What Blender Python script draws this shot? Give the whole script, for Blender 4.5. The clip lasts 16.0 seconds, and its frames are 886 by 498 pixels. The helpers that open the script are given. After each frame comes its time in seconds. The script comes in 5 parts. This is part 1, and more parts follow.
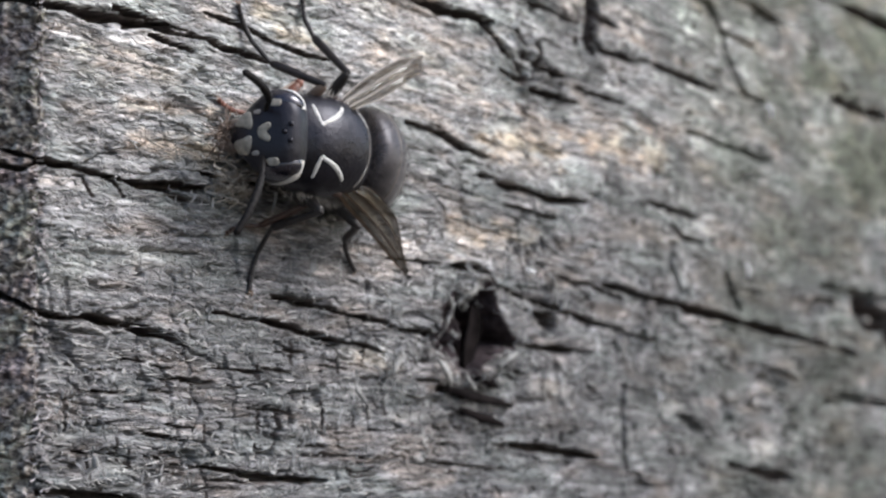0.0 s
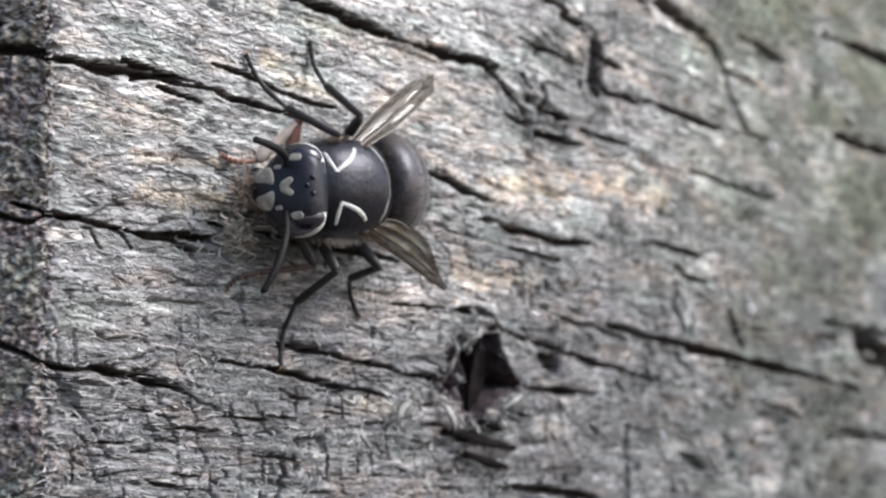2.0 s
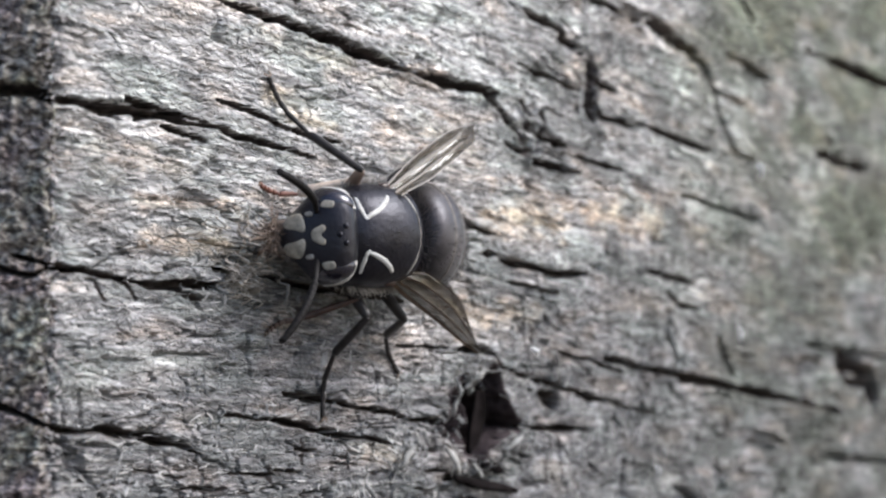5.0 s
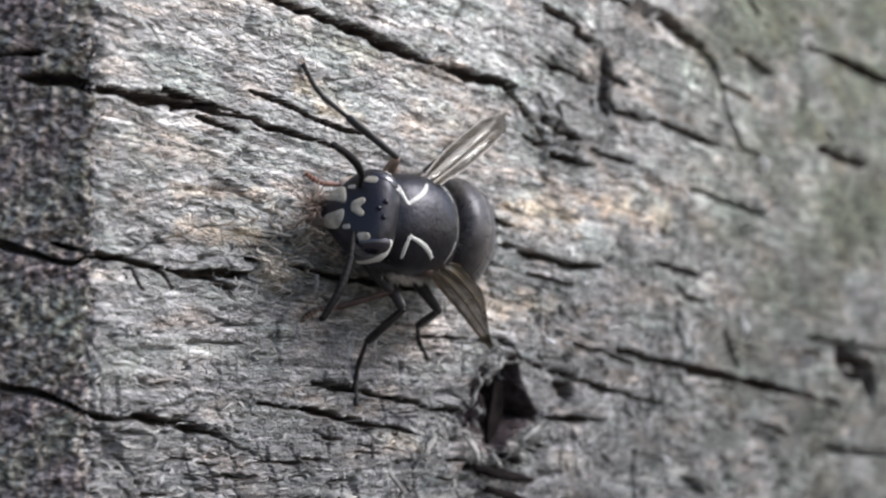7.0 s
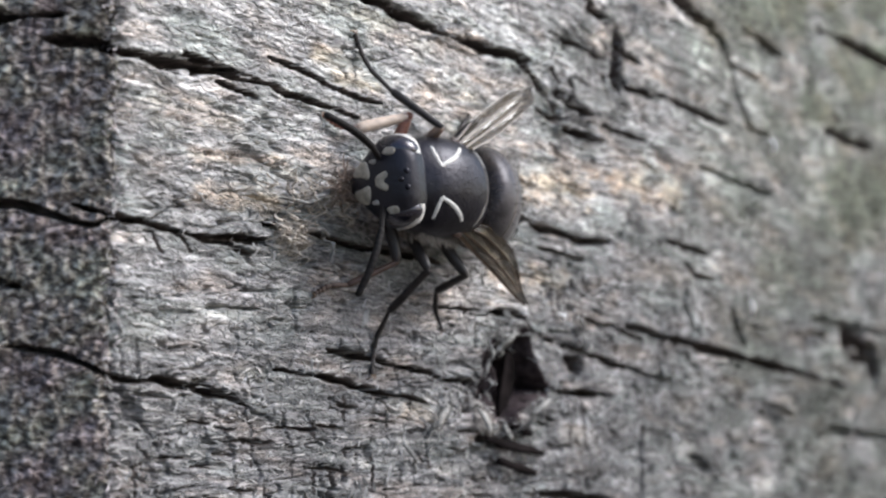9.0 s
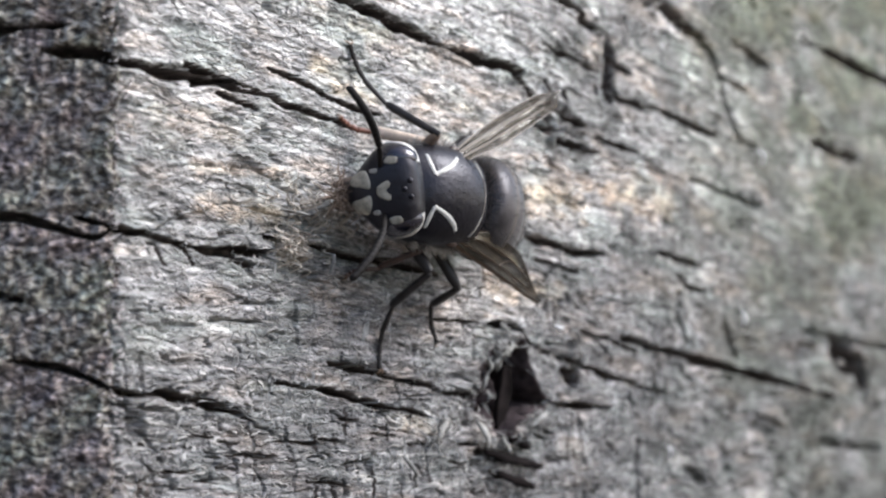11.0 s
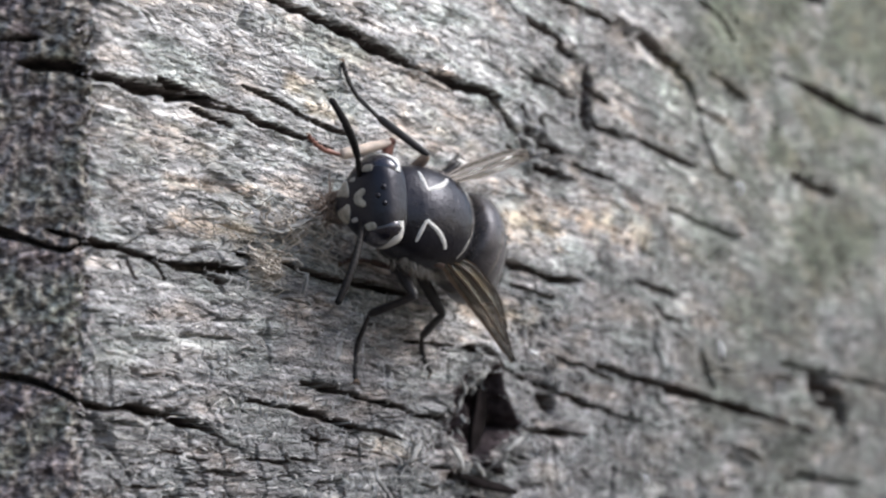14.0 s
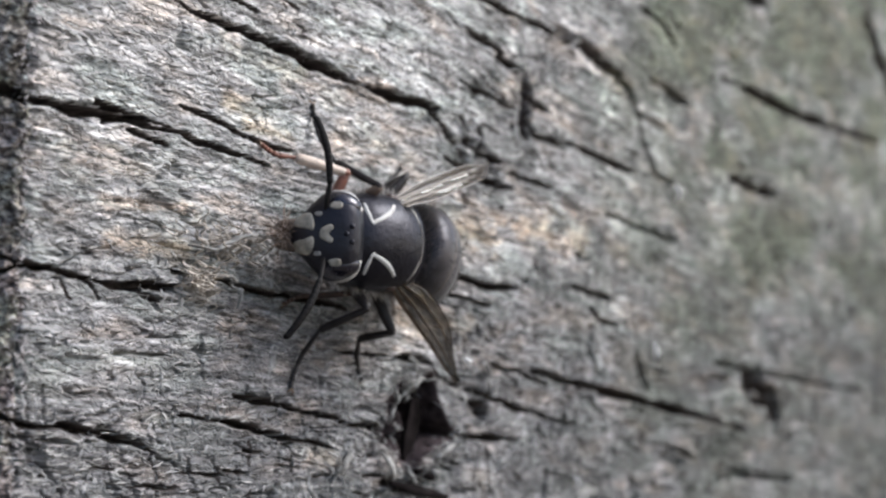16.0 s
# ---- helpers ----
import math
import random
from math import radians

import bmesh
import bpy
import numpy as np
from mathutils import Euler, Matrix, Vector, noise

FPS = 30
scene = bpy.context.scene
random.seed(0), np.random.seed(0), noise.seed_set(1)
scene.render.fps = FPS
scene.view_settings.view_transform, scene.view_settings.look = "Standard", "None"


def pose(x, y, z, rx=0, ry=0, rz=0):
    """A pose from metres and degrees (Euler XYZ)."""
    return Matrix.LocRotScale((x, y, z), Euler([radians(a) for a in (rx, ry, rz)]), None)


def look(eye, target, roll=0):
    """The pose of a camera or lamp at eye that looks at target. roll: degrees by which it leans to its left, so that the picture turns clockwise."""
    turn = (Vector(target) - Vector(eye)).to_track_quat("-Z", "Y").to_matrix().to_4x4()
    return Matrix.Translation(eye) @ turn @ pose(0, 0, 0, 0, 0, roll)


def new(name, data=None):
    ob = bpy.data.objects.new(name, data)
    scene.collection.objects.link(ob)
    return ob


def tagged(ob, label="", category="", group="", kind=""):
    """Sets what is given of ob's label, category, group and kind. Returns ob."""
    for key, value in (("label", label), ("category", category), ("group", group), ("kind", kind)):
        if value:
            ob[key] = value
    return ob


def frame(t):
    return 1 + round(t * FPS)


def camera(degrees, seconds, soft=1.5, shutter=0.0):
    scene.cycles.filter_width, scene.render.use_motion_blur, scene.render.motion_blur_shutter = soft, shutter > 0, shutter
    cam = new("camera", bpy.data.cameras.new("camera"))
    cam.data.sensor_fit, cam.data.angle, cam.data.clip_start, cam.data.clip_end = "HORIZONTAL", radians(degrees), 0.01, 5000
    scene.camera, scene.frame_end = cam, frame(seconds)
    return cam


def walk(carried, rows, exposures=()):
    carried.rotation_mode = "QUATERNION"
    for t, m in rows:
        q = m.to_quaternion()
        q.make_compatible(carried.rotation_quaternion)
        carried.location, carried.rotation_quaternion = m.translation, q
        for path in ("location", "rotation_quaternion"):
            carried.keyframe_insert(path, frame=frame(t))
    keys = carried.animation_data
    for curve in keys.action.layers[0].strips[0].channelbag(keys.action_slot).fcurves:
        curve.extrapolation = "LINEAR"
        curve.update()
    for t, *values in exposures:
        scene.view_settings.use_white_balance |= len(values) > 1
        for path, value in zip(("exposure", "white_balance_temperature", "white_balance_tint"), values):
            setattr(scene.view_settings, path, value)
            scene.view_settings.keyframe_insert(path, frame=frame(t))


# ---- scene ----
cam = camera(27.53, 16.0, soft=2.40)
cam.data.dof.use_dof = True
cam.data.dof.focus_distance = 0.0790
cam.data.dof.aperture_fstop = 76.0

CAMERA_ROWS = [
    (0.0, pose(-0.05294, -0.05829, -0.00384, 91.173, -0.509, -52.387)),
    (0.2, pose(-0.05258, -0.05914, -0.00347, 91.375, -0.468, -52.254)),
    (0.5, pose(-0.05284, -0.05958, -0.00294, 91.452, -0.502, -52.079)),
    (0.8, pose(-0.05294, -0.05886, -0.00365, 91.298, -0.472, -52.202)),
    (1.0, pose(-0.05289, -0.05835, -0.00399, 91.368, -0.402, -52.460)),
    (1.2, pose(-0.05317, -0.05876, -0.00347, 91.268, -0.630, -52.324)),
    (1.5, pose(-0.05325, -0.05885, -0.00309, 91.338, -0.767, -52.462)),
    (1.8, pose(-0.05317, -0.05940, -0.00243, 91.617, -0.696, -52.242)),
    (2.0, pose(-0.05343, -0.05839, -0.00204, 91.494, -0.714, -52.360)),
    (2.2, pose(-0.05363, -0.05767, -0.00223, 91.317, -0.698, -52.456)),
    (2.5, pose(-0.05444, -0.05768, -0.00143, 91.526, -0.766, -52.635)),
    (2.8, pose(-0.05425, -0.05753, -0.00064, 91.827, -0.582, -53.075)),
    (3.0, pose(-0.05444, -0.05880, 0.00015, 92.006, -0.314, -52.903)),
    (3.2, pose(-0.05467, -0.05871, -0.00031, 91.822, -0.238, -52.696)),
    (5.3, pose(-0.05293, -0.05140, 0.00088, 90.862, -0.563, -55.647)),
    (5.5, pose(-0.05327, -0.05130, 0.00102, 90.581, -0.779, -55.757)),
    (5.8, pose(-0.05377, -0.05091, 0.00077, 90.604, -0.462, -56.396)),
    (6.0, pose(-0.05431, -0.05021, 0.00045, 90.306, -0.557, -56.030)),
    (6.2, pose(-0.05390, -0.05049, 0.00061, 90.247, -0.566, -56.410)),
    (6.5, pose(-0.05393, -0.05022, -0.00045, 90.149, -0.607, -56.637)),
    (6.8, pose(-0.05465, -0.05006, 0.00040, 91.041, -0.464, -56.449)),
    (7.0, pose(-0.05519, -0.05022, 0.00034, 90.970, -0.613, -56.305)),
    (7.2, pose(-0.05537, -0.04992, 0.00017, 90.859, -0.662, -56.205)),
    (7.5, pose(-0.05540, -0.04980, -0.00092, 90.381, -1.009, -56.181)),
    (7.8, pose(-0.05543, -0.04975, -0.00050, 90.575, -1.028, -56.666)),
    (8.0, pose(-0.05564, -0.04997, -0.00074, 90.481, -0.933, -56.676)),
    (8.2, pose(-0.05601, -0.04984, -0.00022, 90.889, -0.820, -56.483)),
    (8.5, pose(-0.05565, -0.05093, -0.00016, 90.714, -1.282, -56.765)),
    (8.8, pose(-0.05602, -0.05089, -0.00096, 90.848, -0.777, -56.096)),
    (9.0, pose(-0.05596, -0.04943, -0.00094, 90.859, -0.981, -56.571)),
    (9.2, pose(-0.05580, -0.04939, -0.00104, 91.304, -0.618, -56.905)),
    (11.3, pose(-0.05639, -0.04787, -0.00146, 91.641, -0.480, -57.687)),
    (11.5, pose(-0.05622, -0.04842, -0.00114, 91.625, -0.901, -57.694)),
    (11.8, pose(-0.05560, -0.04941, -0.00124, 91.743, -0.829, -57.782)),
    (12.0, pose(-0.05565, -0.04927, -0.00112, 92.128, -0.506, -57.627)),
    (12.2, pose(-0.05585, -0.04951, -0.00072, 92.181, -0.524, -57.169)),
    (12.5, pose(-0.05565, -0.04835, -0.00159, 92.041, -0.482, -57.483)),
    (12.8, pose(-0.05625, -0.04863, -0.00112, 92.737, -0.539, -57.221)),
    (13.0, pose(-0.05598, -0.04886, -0.00121, 92.746, -0.666, -57.410)),
    (13.2, pose(-0.05583, -0.04975, -0.00193, 92.431, -0.889, -57.334)),
    (13.5, pose(-0.05577, -0.04944, -0.00148, 92.695, -0.971, -57.295)),
    (13.8, pose(-0.05530, -0.04827, -0.00222, 92.353, -1.214, -58.534)),
    (14.0, pose(-0.05599, -0.04851, -0.00265, 93.064, -0.846, -57.960)),
    (14.1, pose(-0.05570, -0.04783, -0.00154, 92.763, -1.403, -58.250)),
    (14.2, pose(-0.05627, -0.04740, -0.00067, 93.532, -1.269, -59.040)),
    (14.3, pose(-0.05696, -0.04767, -0.00001, 93.302, -1.886, -58.224)),
    (14.5, pose(-0.05780, -0.04734, 0.00177, 93.554, -2.244, -57.252)),
    (14.7, pose(-0.05738, -0.04765, 0.00209, 93.637, -2.046, -57.841)),
    (14.8, pose(-0.05692, -0.04789, 0.00208, 93.728, -1.955, -57.980)),
    (15.0, pose(-0.05749, -0.05004, 0.00188, 93.289, -1.897, -58.881)),
    (15.2, pose(-0.05691, -0.04942, 0.00045, 92.568, -1.687, -58.528)),
    (15.5, pose(-0.05640, -0.04981, 0.00040, 91.649, -2.080, -58.983)),
    (15.8, pose(-0.05627, -0.04993, 0.00003, 92.071, -1.523, -59.829)),
    (16.0, pose(-0.05677, -0.05019, 0.00010, 91.747, -1.825, -59.373)),
]
walk(cam, CAMERA_ROWS, exposures=[(0.0, 0.97), (0.5, 1.18), (2.5, 1.22), (3.0, 1.12), (5.5, 1.08), (6.5, 1.03), (9.0, 1.07), (11.5, 1.27), (12.0, 1.25), (12.5, 1.08), (13.0, 1.10), (14.5, 1.07), (15.0, 0.91), (15.5, 0.84), (16.0, 0.92)])

# ---- light: an overcast sky, brighter from above ----
world = bpy.data.worlds.new("overcast_sky")
scene.world = world
world.use_nodes = True
wn = world.node_tree.nodes
sky = wn.new("ShaderNodeTexSky")
sky.sky_type = "NISHITA"
sky.sun_disc = False
sky.sun_elevation = radians(45)
sky.sun_rotation = radians(150)
sky.air_density = 1.0
sky.dust_density = 2.5
world.node_tree.links.new(sky.outputs["Color"], wn["Background"].inputs["Color"])
wn["Background"].inputs["Strength"].default_value = 0.12
sun_data = bpy.data.lights.new("sun", "SUN")
sun_data.energy = 2.02
sun_data.angle = radians(32)
sun_data.color = (0.935, 0.965, 1.0)
sun = new("sun", sun_data)
sun.matrix_world = look((0.20, -0.27, 0.34), (0, 0, 0))

MM = 0.001


# ---- materials ----
def material(name):
    m = bpy.data.materials.new(name)
    m.use_nodes = True
    nt = m.node_tree
    return m, nt, nt.nodes["Principled BSDF"]


def node(nt, kind, **values):
    n = nt.nodes.new(kind)
    for k, v in values.items():
        n.inputs[k].default_value = v
    return n


def mix_colour(nt, fac, a, b, blend="MIX"):
    n = nt.nodes.new("ShaderNodeMix")
    n.data_type = "RGBA"
    n.blend_type = blend
    for i, v in ((0, fac), (6, a), (7, b)):
        if isinstance(v, (int, float)):
            n.inputs[i].default_value = v
        elif isinstance(v, tuple):
            n.inputs[i].default_value = (*v, 1.0)
        else:
            nt.links.new(v, n.inputs[i])
    return n.outputs[2]


def ramp(nt, src, stops):
    n = nt.nodes.new("ShaderNodeValToRGB")
    while len(n.color_ramp.elements) < len(stops):
        n.color_ramp.elements.new(0.5)
    for e, (p, c) in zip(n.color_ramp.elements, stops):
        e.position = p
        e.color = (*c, 1.0) if isinstance(c, tuple) else (c, c, c, 1.0)
    nt.links.new(src, n.inputs[0])
    return n.outputs[0]


def stretched_noise(nt, coords, scale, detail=4.0, rough=0.6, warp=0.0):
    mp = nt.nodes.new("ShaderNodeMapping")
    mp.inputs["Scale"].default_value = scale
    nt.links.new(coords, mp.inputs["Vector"])
    n = node(nt, "ShaderNodeTexNoise", Scale=1.0, Detail=detail, Roughness=rough, Distortion=warp)
    nt.links.new(mp.outputs[0], n.inputs["Vector"])
    return n.outputs["Fac"]


def crackle(nt, coords, scale, warp):
    """Small long flakes with narrow dark gaps: distance to the nearest gap."""
    shift = stretched_noise(nt, coords, (1.7, 2.6, 1.0), 2.0, 0.5)
    add = nt.nodes.new("ShaderNodeVectorMath")
    add.operation = "MULTIPLY_ADD"
    nt.links.new(shift, add.inputs[0])
    add.inputs[1].default_value = (warp, warp * 0.6, 0.0)
    nt.links.new(coords, add.inputs[2])
    mp = nt.nodes.new("ShaderNodeMapping")
    mp.inputs["Scale"].default_value = scale
    nt.links.new(add.outputs[0], mp.inputs["Vector"])
    v = nt.nodes.new("ShaderNodeTexVoronoi")
    v.voronoi_dimensions = "2D"
    v.feature = "DISTANCE_TO_EDGE"
    v.inputs["Scale"].default_value = 1.0
    nt.links.new(mp.outputs[0], v.inputs["Vector"])
    return v.outputs["Distance"]


def attribute(nt, name):
    n = nt.nodes.new("ShaderNodeAttribute")
    n.attribute_name = name
    return n


def bump(nt, bsdf, height, distance, strength=0.6):
    b = node(nt, "ShaderNodeBump", Strength=strength, Distance=distance)
    nt.links.new(height, b.inputs["Height"])
    nt.links.new(b.outputs[0], bsdf.inputs["Normal"])


def weathered_wood():
    """Grey weathered softwood: pale fibres, dark lines along the grain, tan stains and a green film."""
    m, nt, bsdf = material("weathered_wood")
    grain = attribute(nt, "grain").outputs["Vector"]
    fine = stretched_noise(nt, grain, (0.62, 4.6, 1.0), 3.0, 0.56, 0.9)
    mid = stretched_noise(nt, grain, (0.42, 1.8, 1.0), 4.0, 0.62)
    big = stretched_noise(nt, grain, (0.07, 0.22, 1.0), 3.0, 0.55)
    speck = stretched_noise(nt, grain, (1.6, 4.2, 1.0), 2.0, 0.5, 0.6)
    mottle = stretched_noise(nt, grain, (1.5, 3.6, 1.0), 2.0, 0.5, 1.2)
    lines = stretched_noise(nt, grain, (0.30, 3.0, 1.0), 3.0, 0.58, 0.7)
    tint = stretched_noise(nt, grain, (0.16, 0.62, 1.0), 3.0, 0.5, 0.8)
    c1 = ramp(nt, fine, [(0.32, (0.15, 0.147, 0.147)), (0.44, (0.34, 0.335, 0.33)), (0.56, (0.53, 0.515, 0.50)), (0.68, (0.78, 0.75, 0.725))])
    c2 = ramp(nt, mid, [(0.36, 0.62), (0.52, 0.95), (0.66, 1.16)])
    c3 = ramp(nt, big, [(0.36, 0.66), (0.50, 0.95), (0.64, 1.18)])
    c4 = ramp(nt, speck, [(0.30, 0.5), (0.40, 1.0)])
    col = mix_colour(nt, 1.0, c1, c2, "MULTIPLY")
    col = mix_colour(nt, 1.0, col, c3, "MULTIPLY")
    col = mix_colour(nt, 0.6, col, c4, "MULTIPLY")
    col = mix_colour(nt, 1.0, col, ramp(nt, mottle, [(0.34, 0.76), (0.48, 0.98), (0.62, 1.22)]), "MULTIPLY")
    flakes = crackle(nt, grain, (1.0, 3.4, 1.0), 1.6)
    col = mix_colour(nt, 0.5, col, ramp(nt, flakes, [(0.0, 0.5), (0.09, 0.94), (0.22, 1.14), (0.42, 1.22)]), "MULTIPLY")
    col = mix_colour(nt, 0.70, col, ramp(nt, lines, [(0.35, 0.30), (0.43, 0.90), (0.56, 1.03), (0.66, 1.2)]), "MULTIPLY")
    col = mix_colour(nt, 0.68, col, ramp(nt, tint, [(0.34, (0.89, 0.99, 0.955)), (0.45, (0.97, 1.0, 0.99)), (0.52, (1.0, 0.995, 1.02)), (0.58, (1.06, 1.0, 0.98)), (0.66, (1.19, 1.02, 0.90))]), "MULTIPLY")
    blotch = stretched_noise(nt, grain, (0.62, 0.80, 1.0), 3.0, 0.62, 0.9)
    broad = stretched_noise(nt, grain, (0.17, 0.30, 1.0), 3.0, 0.6, 0.5)
    c5 = mix_colour(nt, 1.0, ramp(nt, blotch, [(0.34, 0.42), (0.44, 0.80), (0.54, 1.0), (0.66, 1.35)]), ramp(nt, broad, [(0.36, 0.58), (0.52, 0.92), (0.64, 1.25)]), "MULTIPLY")
    col = mix_colour(nt, attribute(nt, "coarse").outputs["Fac"], col, mix_colour(nt, 1.0, col, c5, "MULTIPLY"))
    # wood colour multiplied down towards the bottom
    height_tone = attribute(nt, "height_tone").outputs["Fac"]
    col = mix_colour(nt, height_tone, mix_colour(nt, 1.0, col, (0.415, 0.415, 0.43), "MULTIPLY"), col)
    col = mix_colour(nt, attribute(nt, "bare").outputs["Fac"], col, mix_colour(nt, 0.35, mix_colour(nt, 1.0, col, (1.6, 1.56, 1.5), "MULTIPLY"), (0.66, 0.64, 0.60)))
    tan = attribute(nt, "stain").outputs["Fac"]
    col = mix_colour(nt, tan, col, mix_colour(nt, 1.0, col, (1.34, 1.11, 0.90), "MULTIPLY"))
    film = attribute(nt, "film").outputs["Fac"]
    col = mix_colour(nt, film, col, mix_colour(nt, 0.30, mix_colour(nt, 1.0, col, (0.45, 0.475, 0.375), "MULTIPLY"), (0.085, 0.095, 0.063)))
    nt.links.new(col, bsdf.inputs["Base Color"])
    bsdf.inputs["Roughness"].default_value = 0.78
    bsdf.inputs["Specular IOR Level"].default_value = 0.3
    bump(nt, bsdf, ramp(nt, flakes, [(0.0, 0.0), (0.25, 1.0)]), 0.00008, 0.8)
    return m


def end_grain():
    """Dirty rough-sawn end grain: dark pores between pale fibre ends."""
    m, nt, bsdf = material("end_grain")
    grain = attribute(nt, "grain").outputs["Vector"]
    dots = stretched_noise(nt, grain, (3.0, 4.6, 1.0), 2.0, 0.5, 0.6)
    big = stretched_noise(nt, grain, (0.25, 0.35, 1.0), 3.0, 0.55)
    c1 = ramp(nt, dots, [(0.36, (0.046, 0.038, 0.037)), (0.47, (0.148, 0.130, 0.122)), (0.56, (0.315, 0.288, 0.268)), (0.66, (0.50, 0.465, 0.44))])
    c2 = ramp(nt, big, [(0.38, (0.94, 0.82, 0.84)), (0.62, (1.0, 1.06, 0.92))])
    col = mix_colour(nt, 1.0, c1, c2, "MULTIPLY")
    nt.links.new(col, bsdf.inputs["Base Color"])
    bsdf.inputs["Roughness"].default_value = 0.85
    bump(nt, bsdf, dots, 0.00025, 0.9)
    return m


def plain(name, colour, rough, vary=0.25, scale=900.0, spec=0.5, sheen=0.0, bump_by=0.0, gloss=None):
    """A surface of one colour with fine mottling."""
    m, nt, bsdf = material(name)
    tc = nt.nodes.new("ShaderNodeTexCoord").outputs["Object"]
    n = stretched_noise(nt, tc, (scale, scale, scale), 4.0, 0.6)
    lo = tuple(c * (1 - vary) for c in colour)
    hi = tuple(min(1.0, c * (1 + vary)) for c in colour)
    nt.links.new(ramp(nt, n, [(0.35, lo), (0.65, hi)]), bsdf.inputs["Base Color"])
    r = ramp(nt, n, [(0.3, rough * 0.85), (0.7, min(1.0, rough * 1.2))])
    nt.links.new(r, bsdf.inputs["Roughness"])
    bsdf.inputs["Specular IOR Level"].default_value = spec
    if gloss:
        bsdf.inputs["Specular Tint"].default_value = (*gloss, 1.0)
    if sheen:
        bsdf.inputs["Sheen Weight"].default_value = sheen
    if bump_by:
        bump(nt, bsdf, n, bump_by)
    return m


def random_tone(name, dark, light, rough):
    """Fibres and hairs, each of its own tone."""
    m, nt, bsdf = material(name)
    g = nt.nodes.new("ShaderNodeNewGeometry")
    nt.links.new(ramp(nt, g.outputs["Random Per Island"], [(0.0, dark), (1.0, light)]), bsdf.inputs["Base Color"])
    bsdf.inputs["Roughness"].default_value = rough
    return m


def wing_membrane():
    m, nt, bsdf = material("wing_membrane")
    tc = nt.nodes.new("ShaderNodeTexCoord").outputs["Object"]
    n = stretched_noise(nt, tc, (300.0, 1400.0, 500.0), 4.0, 0.6)
    nt.links.new(ramp(nt, n, [(0.35, (0.036, 0.028, 0.020)), (0.65, (0.115, 0.092, 0.064))]), bsdf.inputs["Base Color"])
    bsdf.inputs["Roughness"].default_value = 0.14
    bsdf.inputs["Alpha"].default_value = 0.62
    bsdf.inputs["Specular IOR Level"].default_value = 0.5
    bump(nt, bsdf, n, 0.00003, 0.3)
    return m


WOOD = weathered_wood()
END = end_grain()
FIBRE = random_tone("wood_fibre", (0.15, 0.147, 0.142), (0.47, 0.455, 0.44), 0.8)
FRAY = random_tone("corner_fibre", (0.13, 0.118, 0.12), (0.42, 0.39, 0.39), 0.85)
PULP = random_tone("chewed_fibre", (0.25, 0.215, 0.18), (0.62, 0.56, 0.49), 0.8)
WAD = random_tone("chewed_wad", (0.075, 0.05, 0.04), (0.30, 0.22, 0.17), 0.8)
# hole colour: dark brown rot with the shade of its depth painted in
HOLE_DARK = plain("hole_shade_rot", (0.046, 0.036, 0.038), 0.95, 0.5, 1500.0, spec=0.05, bump_by=0.0001)
# crack colour: dirt, darkened to stand in for the shade inside
CREVICE = plain("crack_shade_dirt", (0.083, 0.071, 0.067), 0.95, 0.5, 1500.0, spec=0.1, bump_by=0.0001)
DARK_SLIVER = plain("dark_splinter", (0.011, 0.009, 0.009), 0.95, 0.5, 900.0, spec=0.02, bump_by=0.0001)
CORE = plain("inner_wood", (0.16, 0.14, 0.12), 0.85, 0.3, 300.0)
SLIVER = plain("grey_splinter", (0.26, 0.255, 0.235), 0.8, 0.35, 1200.0, bump_by=0.0001)
PALE_SHRED = plain("pale_shred", (0.27, 0.262, 0.25), 0.85, 0.55, 900.0, bump_by=0.00015)
FLECK = plain("white_fleck", (0.72, 0.71, 0.70), 0.8, 0.2, 900.0)
SOIL = plain("bare_soil", (0.075, 0.06, 0.045), 0.95, 0.4, 60.0)
BLACK = plain("black_cuticle", (0.0065, 0.006, 0.0085), 0.36, 0.45, 750.0, spec=0.37, bump_by=0.00016, gloss=(0.88, 0.87, 1.0))
ABDOMEN = plain("dark_abdomen", (0.044, 0.038, 0.038), 0.38, 0.4, 1500.0, spec=0.42, sheen=0.1, bump_by=0.00004, gloss=(0.9, 0.89, 1.0))
IVORY = plain("ivory_cuticle", (0.50, 0.485, 0.46), 0.5, 0.12, 2500.0)
DULL_IVORY = plain("dull_ivory_cuticle", (0.26, 0.235, 0.195), 0.55, 0.45, 2000.0)
GREYBAND = plain("grey_margin", (0.24, 0.225, 0.21), 0.55, 0.15, 2500.0)
EYE = plain("eye_facets", (0.009, 0.008, 0.013), 0.24, 0.2, 6000.0, spec=0.85, gloss=(0.95, 0.93, 1.0))
LEG = plain("dark_leg", (0.022, 0.018, 0.0175), 0.42, 0.4, 2500.0, spec=0.32)
FEELER = plain("matt_black_antenna", (0.010, 0.0085, 0.0085), 0.6, 0.3, 2500.0, spec=0.15)
MARGIN = plain("dull_margin", (0.14, 0.125, 0.115), 0.6, 0.25, 2500.0, spec=0.2)
RUST = plain("rust_leg", (0.19, 0.075, 0.05), 0.45, 0.3, 2500.0)
THIGH = plain("brown_thigh", (0.17, 0.115, 0.085), 0.5, 0.45, 1800.0)
TAN = plain("tan_leg", (0.56, 0.45, 0.37), 0.45, 0.2, 2500.0)
MANDIBLE = plain("dusty_mandible", (0.095, 0.07, 0.055), 0.6, 0.5, 2200.0, bump_by=0.00006)
DARKBROWN = plain("dark_brown_leg", (0.055, 0.030, 0.022), 0.42, 0.3, 2500.0)
BROWN = plain("brown_joint", (0.20, 0.13, 0.085), 0.45, 0.3, 2500.0)
